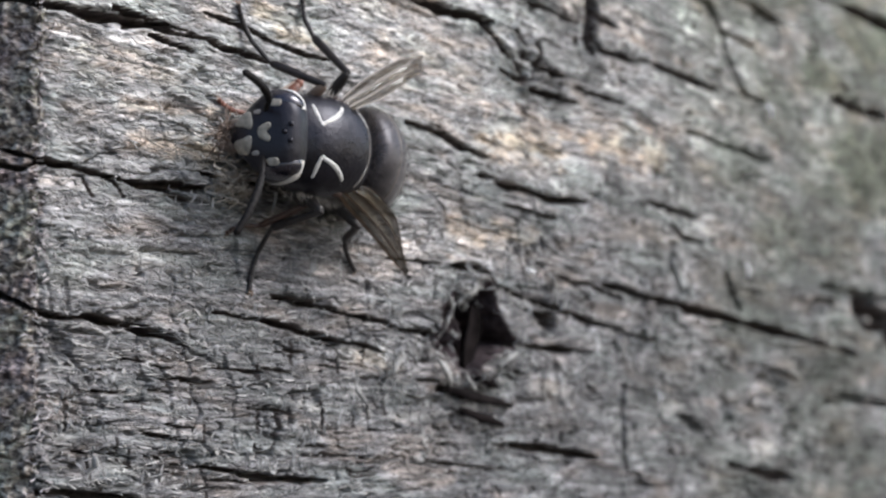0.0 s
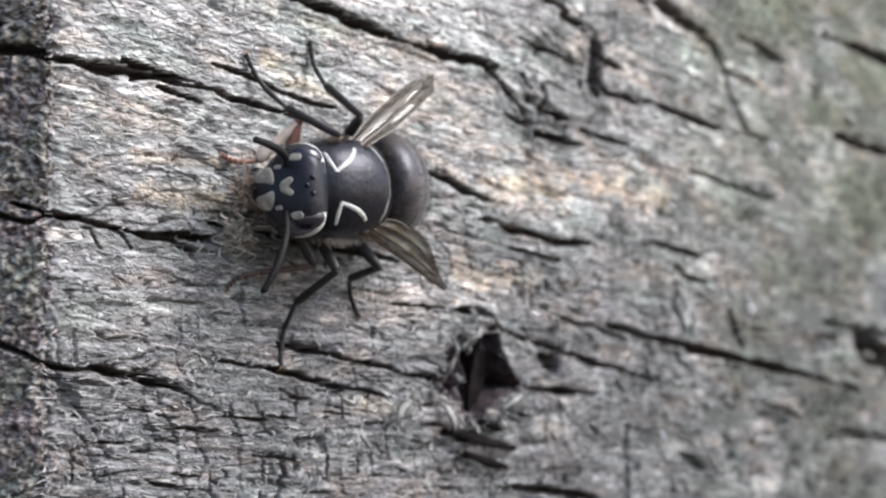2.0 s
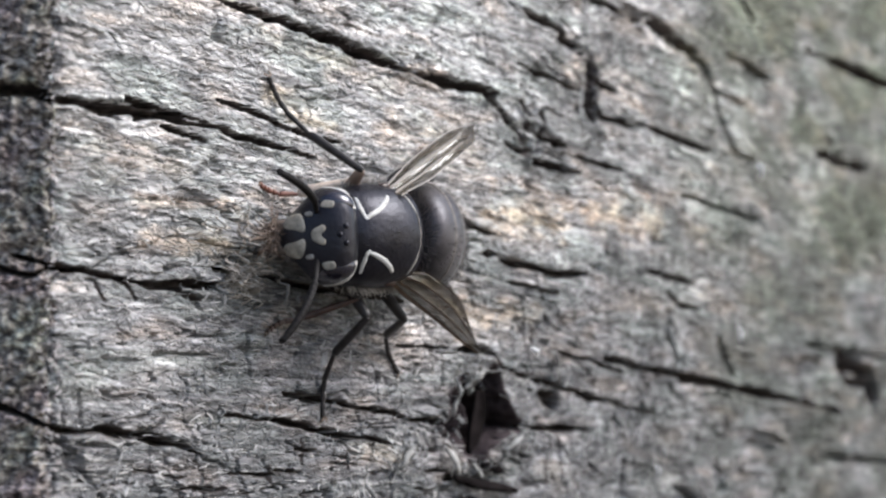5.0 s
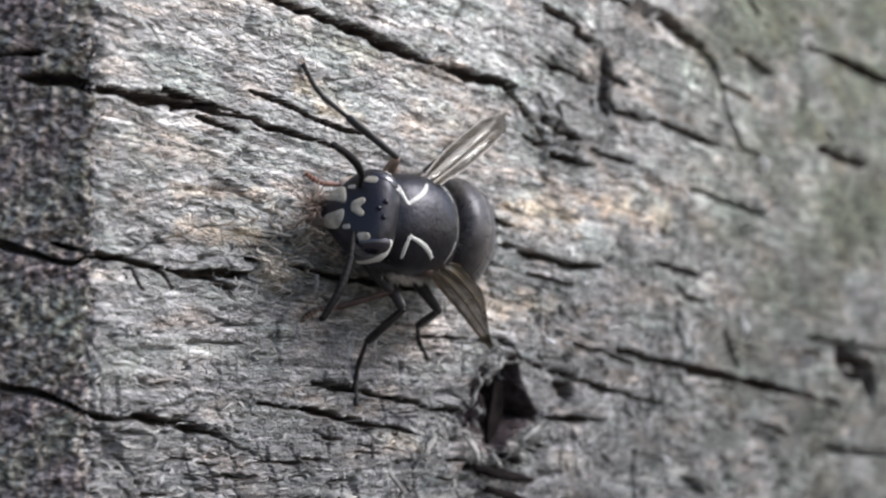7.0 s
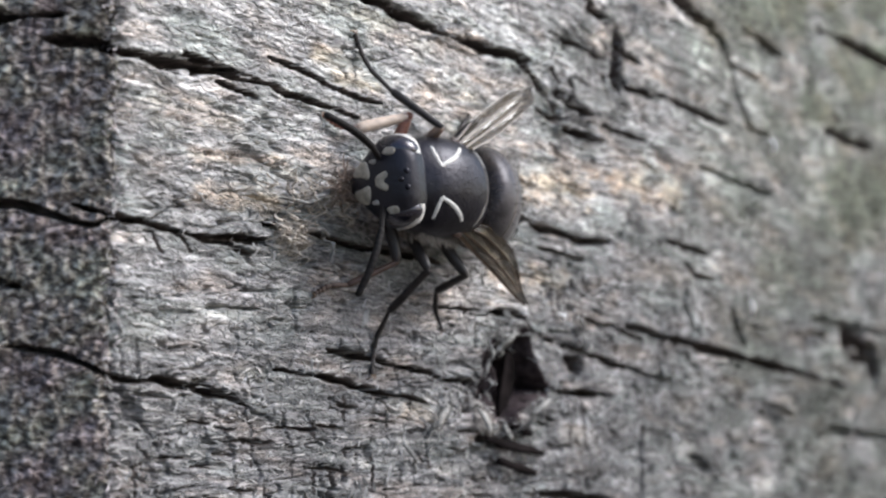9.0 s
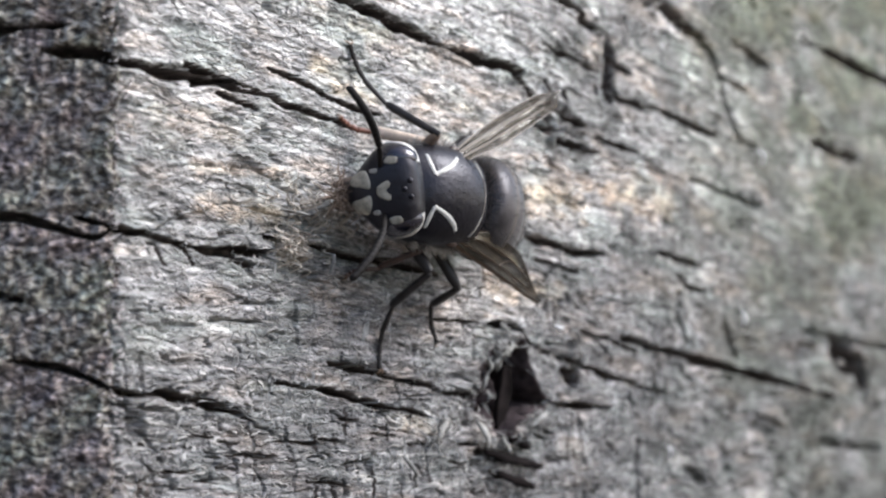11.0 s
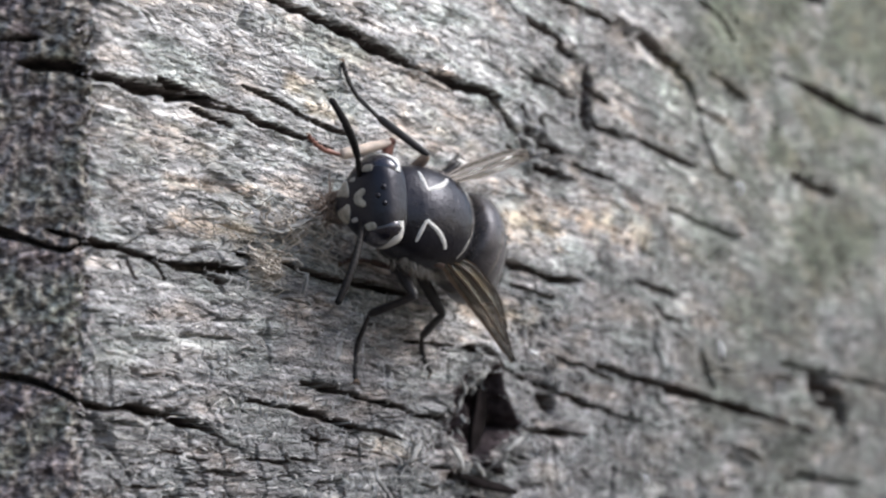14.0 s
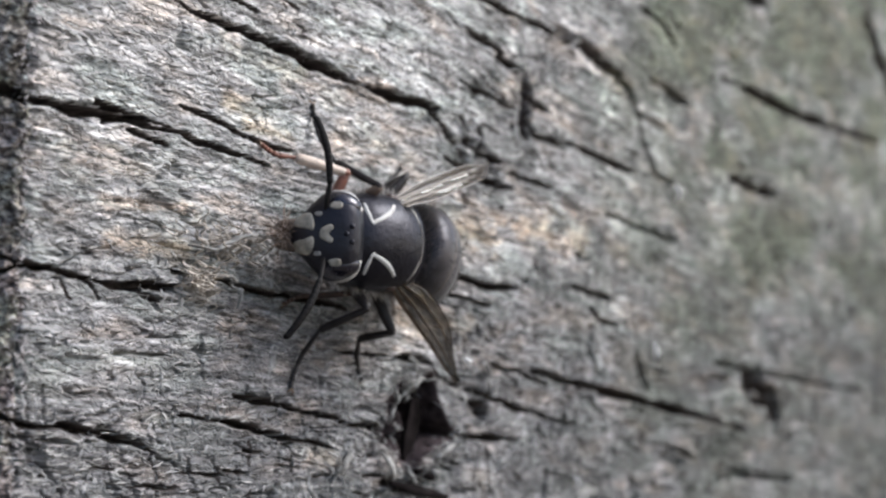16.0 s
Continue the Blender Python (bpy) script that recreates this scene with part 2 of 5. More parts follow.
HAIR = random_tone("grey_hair", (0.016, 0.014, 0.014), (0.055, 0.048, 0.046), 0.6)
WAIST_HAIR = random_tone("waist_hair", (0.08, 0.068, 0.064), (0.28, 0.24, 0.22), 0.7)
PALE_HAIR = random_tone("pale_hair", (0.18, 0.165, 0.15), (0.46, 0.42, 0.38), 0.7)
WING = wing_membrane()
VEIN = plain("wing_vein", (0.055, 0.035, 0.022), 0.4, 0.3, 2500.0)


# ---- noise for the relief of the wood ----
def value_noise(x, y, seed):
    table = np.random.RandomState(seed).rand(256, 256) * 2 - 1
    xi, yi = np.floor(x).astype(int), np.floor(y).astype(int)
    fx, fy = x - xi, y - yi
    fx, fy = fx * fx * (3 - 2 * fx), fy * fy * (3 - 2 * fy)
    a, b = table[xi % 256, yi % 256], table[(xi + 1) % 256, yi % 256]
    c, d = table[xi % 256, (yi + 1) % 256], table[(xi + 1) % 256, (yi + 1) % 256]
    return (a * (1 - fx) + b * fx) * (1 - fy) + (c * (1 - fx) + d * fx) * fy


def fractal(x, y, seed, octaves=3):
    total, amp = 0.0, 1.0
    for k in range(octaves):
        total = total + amp * value_noise(x * 2 ** k + 17.3 * k, y * 2 ** k + 5.1 * k, seed + k)
        amp *= 0.5
    return total / (2 - 2 * amp)


def smooth(a, b, x):
    t = np.clip((x - a) / (b - a), 0, 1)
    return t * t * (3 - 2 * t)


# ---- the timber: a front with lying grain and a sawn end, in millimetres ----
CORNER_X = -4.4
END_WAY = (-0.6, 0.8)
GRAIN_SLOPE = -0.105

steps = [0.0]
while steps[-1] < 46:
    steps.append(steps[-1] + 0.085)
while steps[-1] < 118:
    steps.append(steps[-1] + 0.085 * (1 + (steps[-1] - 46) / 30))
while steps[-1] < 420:
    steps.append(steps[-1] * 1.12)
back = [0.0]
while back[-1] < 13:
    back.append(back[-1] + 0.09)
while back[-1] < 85:
    back.append(back[-1] * 1.2)
cols = np.array([-b for b in back[:0:-1]] + steps)
rows_z = list(np.arange(-19, 32, 0.068))
while rows_z[-1] < 66:
    rows_z.append(rows_z[-1] + (rows_z[-1] - 31.5) * 0.3 + 0.05)
low = [-19.0]
while low[-1] > -66:
    low.append(low[-1] - ((-18.8 - low[-1]) * 0.3 + 0.05))
rows_z = np.array(low[:0:-1] + rows_z)
PG, ZG = np.meshgrid(cols, rows_z)
XG = CORNER_X + np.maximum(PG, 0)
SG = np.maximum(-PG, 0)
on_front = PG >= 0

GV0 = ZG - GRAIN_SLOPE * XG
GU = XG + GRAIN_SLOPE * ZG
GV = GV0 + 0.6 * fractal(GU / 26, GV0 / 9, 3, 2) + 0.07 * fractal(GU / 4, GV0 / 2.2, 5, 2)

rough_zone = smooth(6, -6, ZG)
relief = 0.15 * fractal(GU / 14, GV / 3.2, 11, 3)
calm = 1 - 0.6 * smooth(15, 45, XG)
relief += 0.10 * calm * fractal(GU / 4.0, GV / 0.6, 21, 3)
relief += 0.07 * calm * fractal(GU / 2.4, GV / 0.2, 31, 2)
relief += 0.03 * fractal(GU / 1.2, GV / 0.26, 37, 2)
split = np.abs(fractal(GU / 6.5, GV / 0.8, 51, 2))
broken = smooth(-0.1, 0.25, fractal(GU / 3.5, GV / 1.5, 55, 2))
relief -= 0.3 * calm * smooth(0.045, 0.015, split) * broken
split = np.abs(fractal(GU / 4.4, GV / 0.5, 57, 2))
broken = smooth(0.0, 0.3, fractal(GU / 2.3, GV / 0.9, 59, 2) + 0.2 * rough_zone)
relief -= (0.32 + 0.25 * rough_zone) * smooth(0.045, 0.012, split) * broken
cross = np.abs(fractal(GU / 1.5 + 0.25 * GV, GV / 2.2, 61, 2))
patchy = smooth(0.1, 0.45, fractal(GU / 2.2, GV / 1.1, 66, 2) + 0.25 * rough_zone)
relief -= (0.12 + 0.45 * rough_zone) * smooth(0.05, 0.012, cross) * patchy

end_relief = 0.26 * fractal(SG / 0.32, ZG / 0.30, 71, 2) + 0.25 * fractal(SG / 4, ZG / 5, 75, 3)
end_relief += 0.12 * fractal(SG / 0.16, ZG / 0.45, 79, 1)
lines = fractal(SG / 7.0, ZG / 0.5, 83, 2)
end_relief -= 0.25 * smooth(0.4, 0.65, lines)
HEIGHT = np.where(on_front, relief, end_relief)
CRACK = np.zeros(PG.shape, bool)


def polyline_distance(px, pz, pts):
    """Distance to a polyline, and how far along it the nearest point lies (0 to 1)."""
    best, along = np.full(px.shape, 1e9), np.zeros(px.shape)
    lengths = [math.dist(a, b) for a, b in zip(pts, pts[1:])]
    done, whole = 0.0, sum(lengths)
    for (ax, az), (bx, bz), ln in zip(pts, pts[1:], lengths):
        t = np.clip(((px - ax) * (bx - ax) + (pz - az) * (bz - az)) / ln ** 2, 0, 1)
        d = np.hypot(px - ax - t * (bx - ax), pz - az - t * (bz - az))
        near = d < best
        best = np.where(near, d, best)
        along = np.where(near, (done + t * ln) / whole, along)
        done += ln
    return best, along


def groove(pts, width, depth, end=False, lip=0.0, taper=(0.35, 0.35)):
    """Cuts one drying crack along a polyline of (x, z), or (s, z) on the sawn end."""
    ax = SG if end else XG
    xs, zs = [p[0] for p in pts], [p[1] for p in pts]
    pad = width * 2 + 1.0
    pick = (ax > min(xs) - pad) & (ax < max(xs) + pad) & (ZG > min(zs) - pad) & (ZG < max(zs) + pad)
    pick &= (~on_front) if end else on_front
    px, pz = ax[pick], ZG[pick]
    wz = pz + 0.16 * fractal(px / 1.6, pz / 1.2, 91, 3) + 0.045 * fractal(px / 0.9, pz / 0.6, 93, 2)
    d, along = polyline_distance(px, wz, pts)
    wide = width * (0.72 + 0.5 * fractal(px / 1.1, pz / 3, 95, 2) + 0.45 * fractal(px / 3.7, pz / 9, 96, 2))
    wide = wide * (1 - taper[0] * smooth(0.25, 0.0, along)) * (1 - taper[1] * smooth(0.75, 1.0, along))
    wide = np.maximum(wide, 0.05)
    cut = smooth(1.08, 0.35, d / wide)
    cut = cut * (1 - 0.85 * smooth(0.42, 0.6, fractal(px / 1.9, (pz - GRAIN_SLOPE * px) / 0.26, 98, 2)))
    # points well inside the cut take the painted shade colour
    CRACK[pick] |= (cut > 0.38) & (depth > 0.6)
    HEIGHT[pick] = HEIGHT[pick] * (1 - 0.6 * cut) - min(1.35 * depth, 1.15 + 0.9 * width) * cut + lip * smooth(2.6, 1.1, d / wide) * (1 - cut)


# long drying cracks of the front
groove([(-4.5, 7.65), (-1.4, 7.45), (1.9, 7.36), (4.1, 7.1)], 0.33, 2.6, lip=0.08, taper=(0, 0.4))
groove([(4.0, 7.24), (6.5, 6.92), (9.2, 6.61), (11.7, 6.33)], 0.20, 1.2, lip=0.05)
groove([(-0.6, 7.95), (1.9, 7.66), (4.15, 7.3)], 0.16, 1.2)
groove([(1.6, 6.94), (4.2, 6.56)], 0.2, 1.4)
groove([(4.85, 8.43), (7.3, 8.03), (10.0, 7.5), (13.4, 7.09)], 0.16, 1.1, lip=0.06)
groove([(3.2, 13.12), (5.5, 12.6), (9.1, 12.25), (13.3, 11.81), (17.8, 11.1), (22.7, 10.73), (26.9, 10.7)], 0.36, 2.6, lip=0.1, taper=(0.7, 0.2))
groove([(-4.4, 15.1), (-2.7, 14.94), (-0.6, 14.48), (2.7, 14.3), (5.8, 13.92), (7.4, 13.78), (10.4, 13.3)], 0.30, 2.0, lip=0.1, taper=(0, 0.6))
groove([(6.0, 14.95), (10.5, 14.6), (13.7, 14.0)], 0.14, 0.9)
groove([(-0.3, 15.48), (3.4, 14.9)], 0.10, 0.7)
groove([(-4.4, 15.75), (-3.0, 15.2)], 0.7, 0.9, taper=(0, 0.5))
groove([(-2.4, 14.19), (-1.0, 13.84), (1.15, 13.59), (3.0, 13.27), (4.0, 13.0)], 0.22, 1.5, lip=0.06, taper=(0.5, 0))
groove([(15.2, 18.21), (20.4, 17.84), (24.4, 17.6), (29.9, 17.39), (40.5, 16.57), (43.6, 16.56)], 0.32, 2.0, lip=0.1)
groove([(43.6, 16.8), (50.2, 15.2), (52.5, 13.3), (53.8, 11.3), (55.5, 9.5), (58.8, 9.0)], 0.34, 0.58)
groove([(29.0, 12.45), (35.5, 11.5)], 0.22, 1.2)
groove([(-4.4, 1.16), (-1.2, 0.81), (0.4, 0.48), (5.2, 0.4)], 0.30, 2.2, lip=0.08, taper=(0, 0.5))
groove([(-1.2, 0.81), (-0.4, 0.48), (0.24, -0.2)], 0.13, 1.0)
groove([(-2.2, 0.74), (-1.5, -0.2)], 0.10, 0.7)
groove([(2.0, 0.49), (4.0, -0.22)], 0.12, 0.8)
groove([(5.0, 1.1), (8.4, 0.89), (11.3, 0.36), (15.1, 0.12), (18.5, -0.3)], 0.26, 2.0, lip=0.05)
groove([(19.5, 4.6), (22.8, 4.14), (24.4, 3.62), (26.8, 3.25)], 0.24, 1.6)
groove([(25.5, 2.18), (30.6, 1.5), (33.3, 1.22), (36.4, 1.2)], 0.34, 1.9)
groove([(28.3, 0.73), (33.3, 0.09)], 0.16, 1.0)
groove([(-4.4, -5.1), (-1.1, -5.41), (2.2, -6.04), (4.3, -6.67)], 0.28, 2.2, lip=0.07, taper=(0, 0.4))
groove([(3.9, -6.64), (4.4, -7.87)], 0.10, 0.8)
groove([(5.7, -5.12), (9.5, -5.59), (12.0, -6.2), (18.2, -7.28)], 0.22, 1.6, lip=0.05, taper=(0.2, 0.7))
groove([(9.5, -4.36), (13.6, -4.94), (18.2, -5.83), (22.6, -6.5)], 0.27, 2.2, lip=0.06, taper=(0.7, 0.0))
groove([(18.1, -2.4), (22.5, -2.73)], 0.14, 0.9)
groove([(28.2, -6.85), (33.2, -7.4), (37.4, -7.76)], 0.33, 2.0, taper=(0, 0.6))
groove([(23.08, -2.72), (25.33, -2.69), (26.26, -3.13), (27.15, -3.9)], 0.42, 1.4, lip=0.15)
groove([(26.9, -3.75), (32.36, -4.84), (37.4, -5.95), (44.18, -7.08)], 0.25, 1.5, taper=(0, 0.4))
groove([(31.4, -5.4), (33.0, -5.97)], 0.75, 1.8)
groove([(22.66, -9.28), (23.9, -9.57), (26.44, -10.01), (28.8, -10.4)], 0.5, 2.2, lip=0.1)
groove([(23.91, -10.32), (25.68, -10.92), (28.03, -11.35)], 0.3, 1.1)
groove([(25.2, -8.7), (26.6, -9.1), (27.2, -8.8)], 0.6, 1.4)
groove([(38.2, -3.63), (44.5, -4.68), (52.3, -5.69), (61.0, -6.83), (73.6, -8.71)], 0.36, 1.4, lip=0.1, taper=(0.12, 0.35))
groove([(74.0, -5.0), (78.6, -6.57), (80.4, -8.1)], 1.6, 3.0)
groove([(67.8, -3.58), (84.0, -5.1), (102.1, -6.55)], 0.35, 0.58)
groove([(69.0, 10.1), (78.7, 9.5)], 0.55, 1.2)
groove([(67.3, 17.4), (75.5, 16.9), (84.2, 16.3), (105.1, 16.1)], 0.5, 1.2)
groove([(100.7, 26.6), (103.7, 24.5), (112.0, 20.0)], 1.3, 3.0)
groove([(33.3, 14.42), (36.8, 13.53), (37.2, 11.0), (37.9, 10.22)], 0.55, 1.5)
groove([(37.9, 10.22), (44.1, 10.04), (51.9, 9.16)], 0.28, 1.6)
groove([(40.9, 16.9), (44.6, 16.2), (50.2, 15.1), (51.6, 14.2)], 1.0, 0.58)
groove([(48.0, 6.27), (59.8, 4.89)], 0.2, 0.55)
groove([(68.0, -12.0), (73.2, -12.2), (84.5, -13.2)], 0.5, 0.58)
groove([(56.6, -8.86), (64.0, -10.3)], 0.3, 0.4)
# cracks of the upper and far parts
groove([(21.4, 18.4), (23.25, 17.55), (24.8, 17.0)], 0.42, 1.3, lip=0.1)
groove([(27.6, 21.9), (31.5, 21.6), (35.5, 20.8)], 0.5, 1.3)
groove([(41.0, 24.4), (45.6, 23.4), (49.9, 23.7)], 0.42, 1.2)
groove([(53.0, 26.4), (57.5, 25.9)], 0.6, 0.58)
groove([(69.0, 24.55), (76.1, 24.2)], 0.8, 0.9)
groove([(52.3, 20.25), (56.0, 19.82), (58.3, 18.5)], 0.55, 0.9)
groove([(54.6, 15.65), (60.9, 14.7)], 0.4, 0.58)
groove([(76.8, 30.4), (84.7, 30.2)], 0.9, 0.9)
groove([(29.5, 15.4), (31.2, 15.1), (33.1, 14.9), (34.4, 14.1)], 0.30, 1.1, lip=0.1)
groove([(43.5, 17.05), (47.5, 16.1), (49.6, 15.2)], 0.36, 1.2)
groove([(52.6, 13.2), (57.2, 12.6)], 0.3, 0.58)
# cracks of the lower part
groove([(5.2, -12.05), (7.35, -12.48), (10.4, -13.05), (13.6, -13.5)], 0.24, 1.6, lip=0.06)
groove([(-4.4, -12.45), (-2.7, -12.65), (1.1, -13.15)], 0.34, 1.8, taper=(0, 0.4))
groove([(27.2, -12.45), (31.5, -12.9), (34.4, -13.4), (38.0, -14.0)], 0.42, 1.6, lip=0.08)
groove([(22.6, -13.15), (25.5, -13.6), (28.6, -13.9)], 0.16, 1.0)
groove([(40.8, -9.6), (40.7, -11.7), (41.2, -15.4)], 0.4, 0.58)
groove([(47.3, -11.9), (50.6, -13.1)], 0.34, 0.58)
groove([(54.0, -15.6), (63.0, -17.2)], 0.45, 0.9)
groove([(57.9, -9.9), (62.1, -10.5)], 0.5, 0.58)
groove([(70.2, -11.6), (76.1, -12.5)], 0.6, 0.58)
groove([(9.9, -9.9), (10.2, -10.6), (9.6, -11.7)], 0.12, 0.9)
groove([(13.1, -9.4), (13.2, -11.0)], 0.12, 0.8)
# short checks that break the rough lower part into blocks
check_rng = random.Random(83)
for _ in range(60):
    cx, cz = check_rng.uniform(-3.6, 24.0), check_rng.uniform(-13.4, -7.0)
    if check_rng.random() < 0.66:
        half = check_rng.uniform(0.5, 1.5)
        groove([(cx - half, cz - GRAIN_SLOPE * half), (cx + half, cz + GRAIN_SLOPE * half)], check_rng.uniform(0.05, 0.09), 0.65)
    else:
        half = check_rng.uniform(0.25, 0.6)
        groove([(cx, cz + half), (cx + check_rng.uniform(-0.15, 0.15), cz - half)], check_rng.uniform(0.06, 0.10), 0.65)
# torn knot above the wing
groove([(25.2, 10.7), (26.5, 10.25), (27.65, 9.45), (29.1, 8.8), (29.8, 7.6)], 0.40, 1.6, lip=0.15)
groove([(31.1, 9.9), (31.4, 9.0), (30.7, 8.0), (30.0, 7.5)], 0.46, 1.6, lip=0.25)
groove([(29.3, 10.4), (30.1, 9.3), (30.6, 8.4), (30.3, 7.6)], 0.36, 1.3, lip=0.15)
groove([(27.7, 8.1), (29.0, 7.8), (30.4, 7.6)], 0.26, 1.2, lip=0.1)
groove([(29.9, 7.4), (32.3, 7.1), (35.3, 6.9)], 0.34, 1.4, lip=0.1)
groove([(31.2, 8.7), (32.6, 8.5), (34.1, 8.3)], 0.34, 1.2, lip=0.1)
groove([(33.9, 7.85), (34.2, 7.75)], 0.3, 1.0)
groove([(36.4, 13.3), (36.5, 12.0), (36.4, 10.9), (37.2, 9.9)], 0.50, 1.4)
groove([(37.1, 13.4), (37.7, 12.1), (39.5, 11.85)], 0.28, 1.2)
groove([(35.4, 7.85), (37.6, 7.57), (40.4, 7.32)], 0.18, 0.9)
groove([(32.3, -2.95), (35.7, -3.6), (40.4, -4.5)], 0.13, 0.8)
groove([(43.5, 1.45), (49.9, 0.66)], 0.22, 1.0)
groove([(46.3, 0.1), (47.9, -0.6), (50.4, -0.9)], 0.22, 1.0)
groove([(53.5, -2.9), (54.5, -4.1), (55.5, -5.3)], 0.4, 0.5)
groove([(46.4, -1.3), (46.3, -2.5), (47.8, -4.3)], 0.26, 0.5)
groove([(31.8, -1.2), (32.0, -1.7)], 0.34, 1.2)
groove([(30.5, -2.0), (30.6, -2.6)], 0.36, 1.2)
groove([(35.1, 10.4), (35.3, 10.7)], 0.5, 1.0)
knot = np.exp(-(((XG - 31.2) / 3.4) ** 2 + ((ZG - 8.6 + 0.3 * (XG - 31)) / 1.1) ** 2)) * on_front
HEIGHT += knot * (0.7 * fractal(GU / 1.3 + 0.4 * GV, GV / 0.45, 131, 3) - 0.2)
knot = np.exp(-(((XG - 24.6) / 2.2) ** 2 + ((ZG + 9.6) / 0.9) ** 2)) * on_front
HEIGHT += knot * (1.3 * fractal(GU / 1.0, GV / 0.5, 137, 3) - 0.6)
# cracks of the sawn end
groove([(-0.1, 7.65), (0.9, 7.9), (2.9, 7.93)], 0.34, 2.2, end=True, taper=(0, 0.6))
groove([(2.2, 8.95), (4.5, 8.8), (9.0, 9.1)], 0.30, 2.0, end=True)
groove([(-0.1, 1.15), (0.8, 0.75), (3.6, 1.5), (6.4, 1.66)], 0.20, 1.4, end=True, taper=(0, 0.5))
groove([(0.0, 1.1), (1.6, 1.6)], 0.2, 1.2, end=True)
groove([(-0.1, -5.1), (0.9, -4.7), (2.0, -4.2), (4.0, -3.9)], 0.22, 1.6, end=True, taper=(0, 0.6))
groove([(0.2, 14.8), (2.0, 14.8), (3.7, 14.9)], 0.25, 1.5, end=True)
groove([(3.6, -1.6), (6.4, -1.23)], 0.16, 1.0, end=True)

# the star-shaped hole where a knot has dropped out
HOLE = [(24.6, -4.1), (25.5, -3.8), (26.4, -3.7), (27.0, -4.1), (27.35, -5.1), (28.0, -6.2), (29.3, -6.95), (28.9, -7.15), (27.45, -7.2), (26.4, -7.8), (25.7, -8.35), (24.6, -8.6), (23.4, -7.7), (22.0, -6.6), (22.4, -6.15), (22.6, -5.0), (23.4, -4.4)]
pick = on_front & (XG > 20) & (XG < 33) & (ZG > -12) & (ZG < 0)
hx, hz = XG[pick], ZG[pick]
inside = np.zeros(hx.shape, bool)
for (ax, az), (bx, bz) in zip(HOLE, HOLE[1:] + HOLE[:1]):
    inside ^= ((az > hz) != (bz > hz)) & (hx < (bx - ax) * (hz - az) / (bz - az) + ax)
hd, _ = polyline_distance(hx, hz, HOLE + HOLE[:1])
hd = np.where(inside, hd, -hd) + 0.25 * fractal(hx / 1.2, hz / 0.8, 97, 2)
HEIGHT[pick] += -(0.8 + 2.6 * smooth(24.4, 26.4, hx) + 0.9 * fractal(hx / 0.9, hz / 1.3, 99, 2)) * smooth(-0.05, 0.7, hd) + (0.05 + 0.25 * smooth(23.5, 26.5, hx)) * smooth(-2.2, -0.1, hd) * smooth(0.25, -0.1, hd)

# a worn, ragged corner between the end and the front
hole_points = np.zeros(PG.shape, bool)
# these points take the hole's darkened colour
hole_points[pick] = hd > -0.08
ragged = 0.55 * fractal(ZG / 0.6, PG * 0 + 3.5, 101, 3)
HEIGHT += -0.16 * smooth(0.5, 0.0, np.abs(PG - ragged)) + 0.30 * smooth(0.9, 0.1, np.abs(PG)) * fractal(PG / 0.5, ZG / 0.4, 141, 2)

nx = np.where(on_front, 0.0, -0.8)
ny = np.where(on_front, -1.0, -0.6)
near_corner = smooth(0.45, 0.0, np.abs(PG))
nx, ny = nx * (1 - near_corner) - 0.45 * near_corner, ny * (1 - near_corner) - 0.89 * near_corner
VX = (np.where(on_front, XG, CORNER_X + END_WAY[0] * SG) + nx * HEIGHT)
VY = (np.where(on_front, 0.0, END_WAY[1] * SG) + ny * HEIGHT)

stain = np.zeros(PG.shape)


def tan_stain(x0, z0, x1, z1, wide, much):
    d, _ = polyline_distance(XG, ZG, [(x0, z0), (x1, z1)])
    d = d + wide * 1.5 * fractal(GU / 1.3, GV / 0.5, 105, 3)
    np.maximum(stain, 0.85 * much * smooth(wide * 1.5, -wide * 0.3, d) * on_front, out=stain)


tan_stain(0.3, 4.1, 6.6, 3.8, 0.45, 0.8)
tan_stain(1.0, 2.2, 5.5, 2.2, 0.5, 1.0)
tan_stain(8.4, 9.0, 12.9, 7.7, 0.5, 1.0)
tan_stain(26.6, 4.3, 33.5, 4.2, 1.1, 1.0)
tan_stain(37.0, 4.7, 45.0, 4.3, 1.1, 1.0)
tan_stain(23.5, -0.7, 30.5, -1.3, 1.0, 0.95)
tan_stain(8.0, 11.6, 18.0, 10.2, 0.7, 0.45)
tan_stain(-2.0, 5.6, 3.0, 5.2, 0.8, 0.5)
tan_stain(3.0, -5.2, 5.0, -5.4, 0.4, 0.3)
tan_stain(16.0, -7.4, 19.0, -8.2, 0.6, 0.5)
tan_stain(17.0, 8.4, 25.0, 6.8, 1.2, 0.5)
tan_stain(34.0, 12.9, 42.0, 12.6, 1.2, 0.45)
bare = np.zeros(PG.shape)
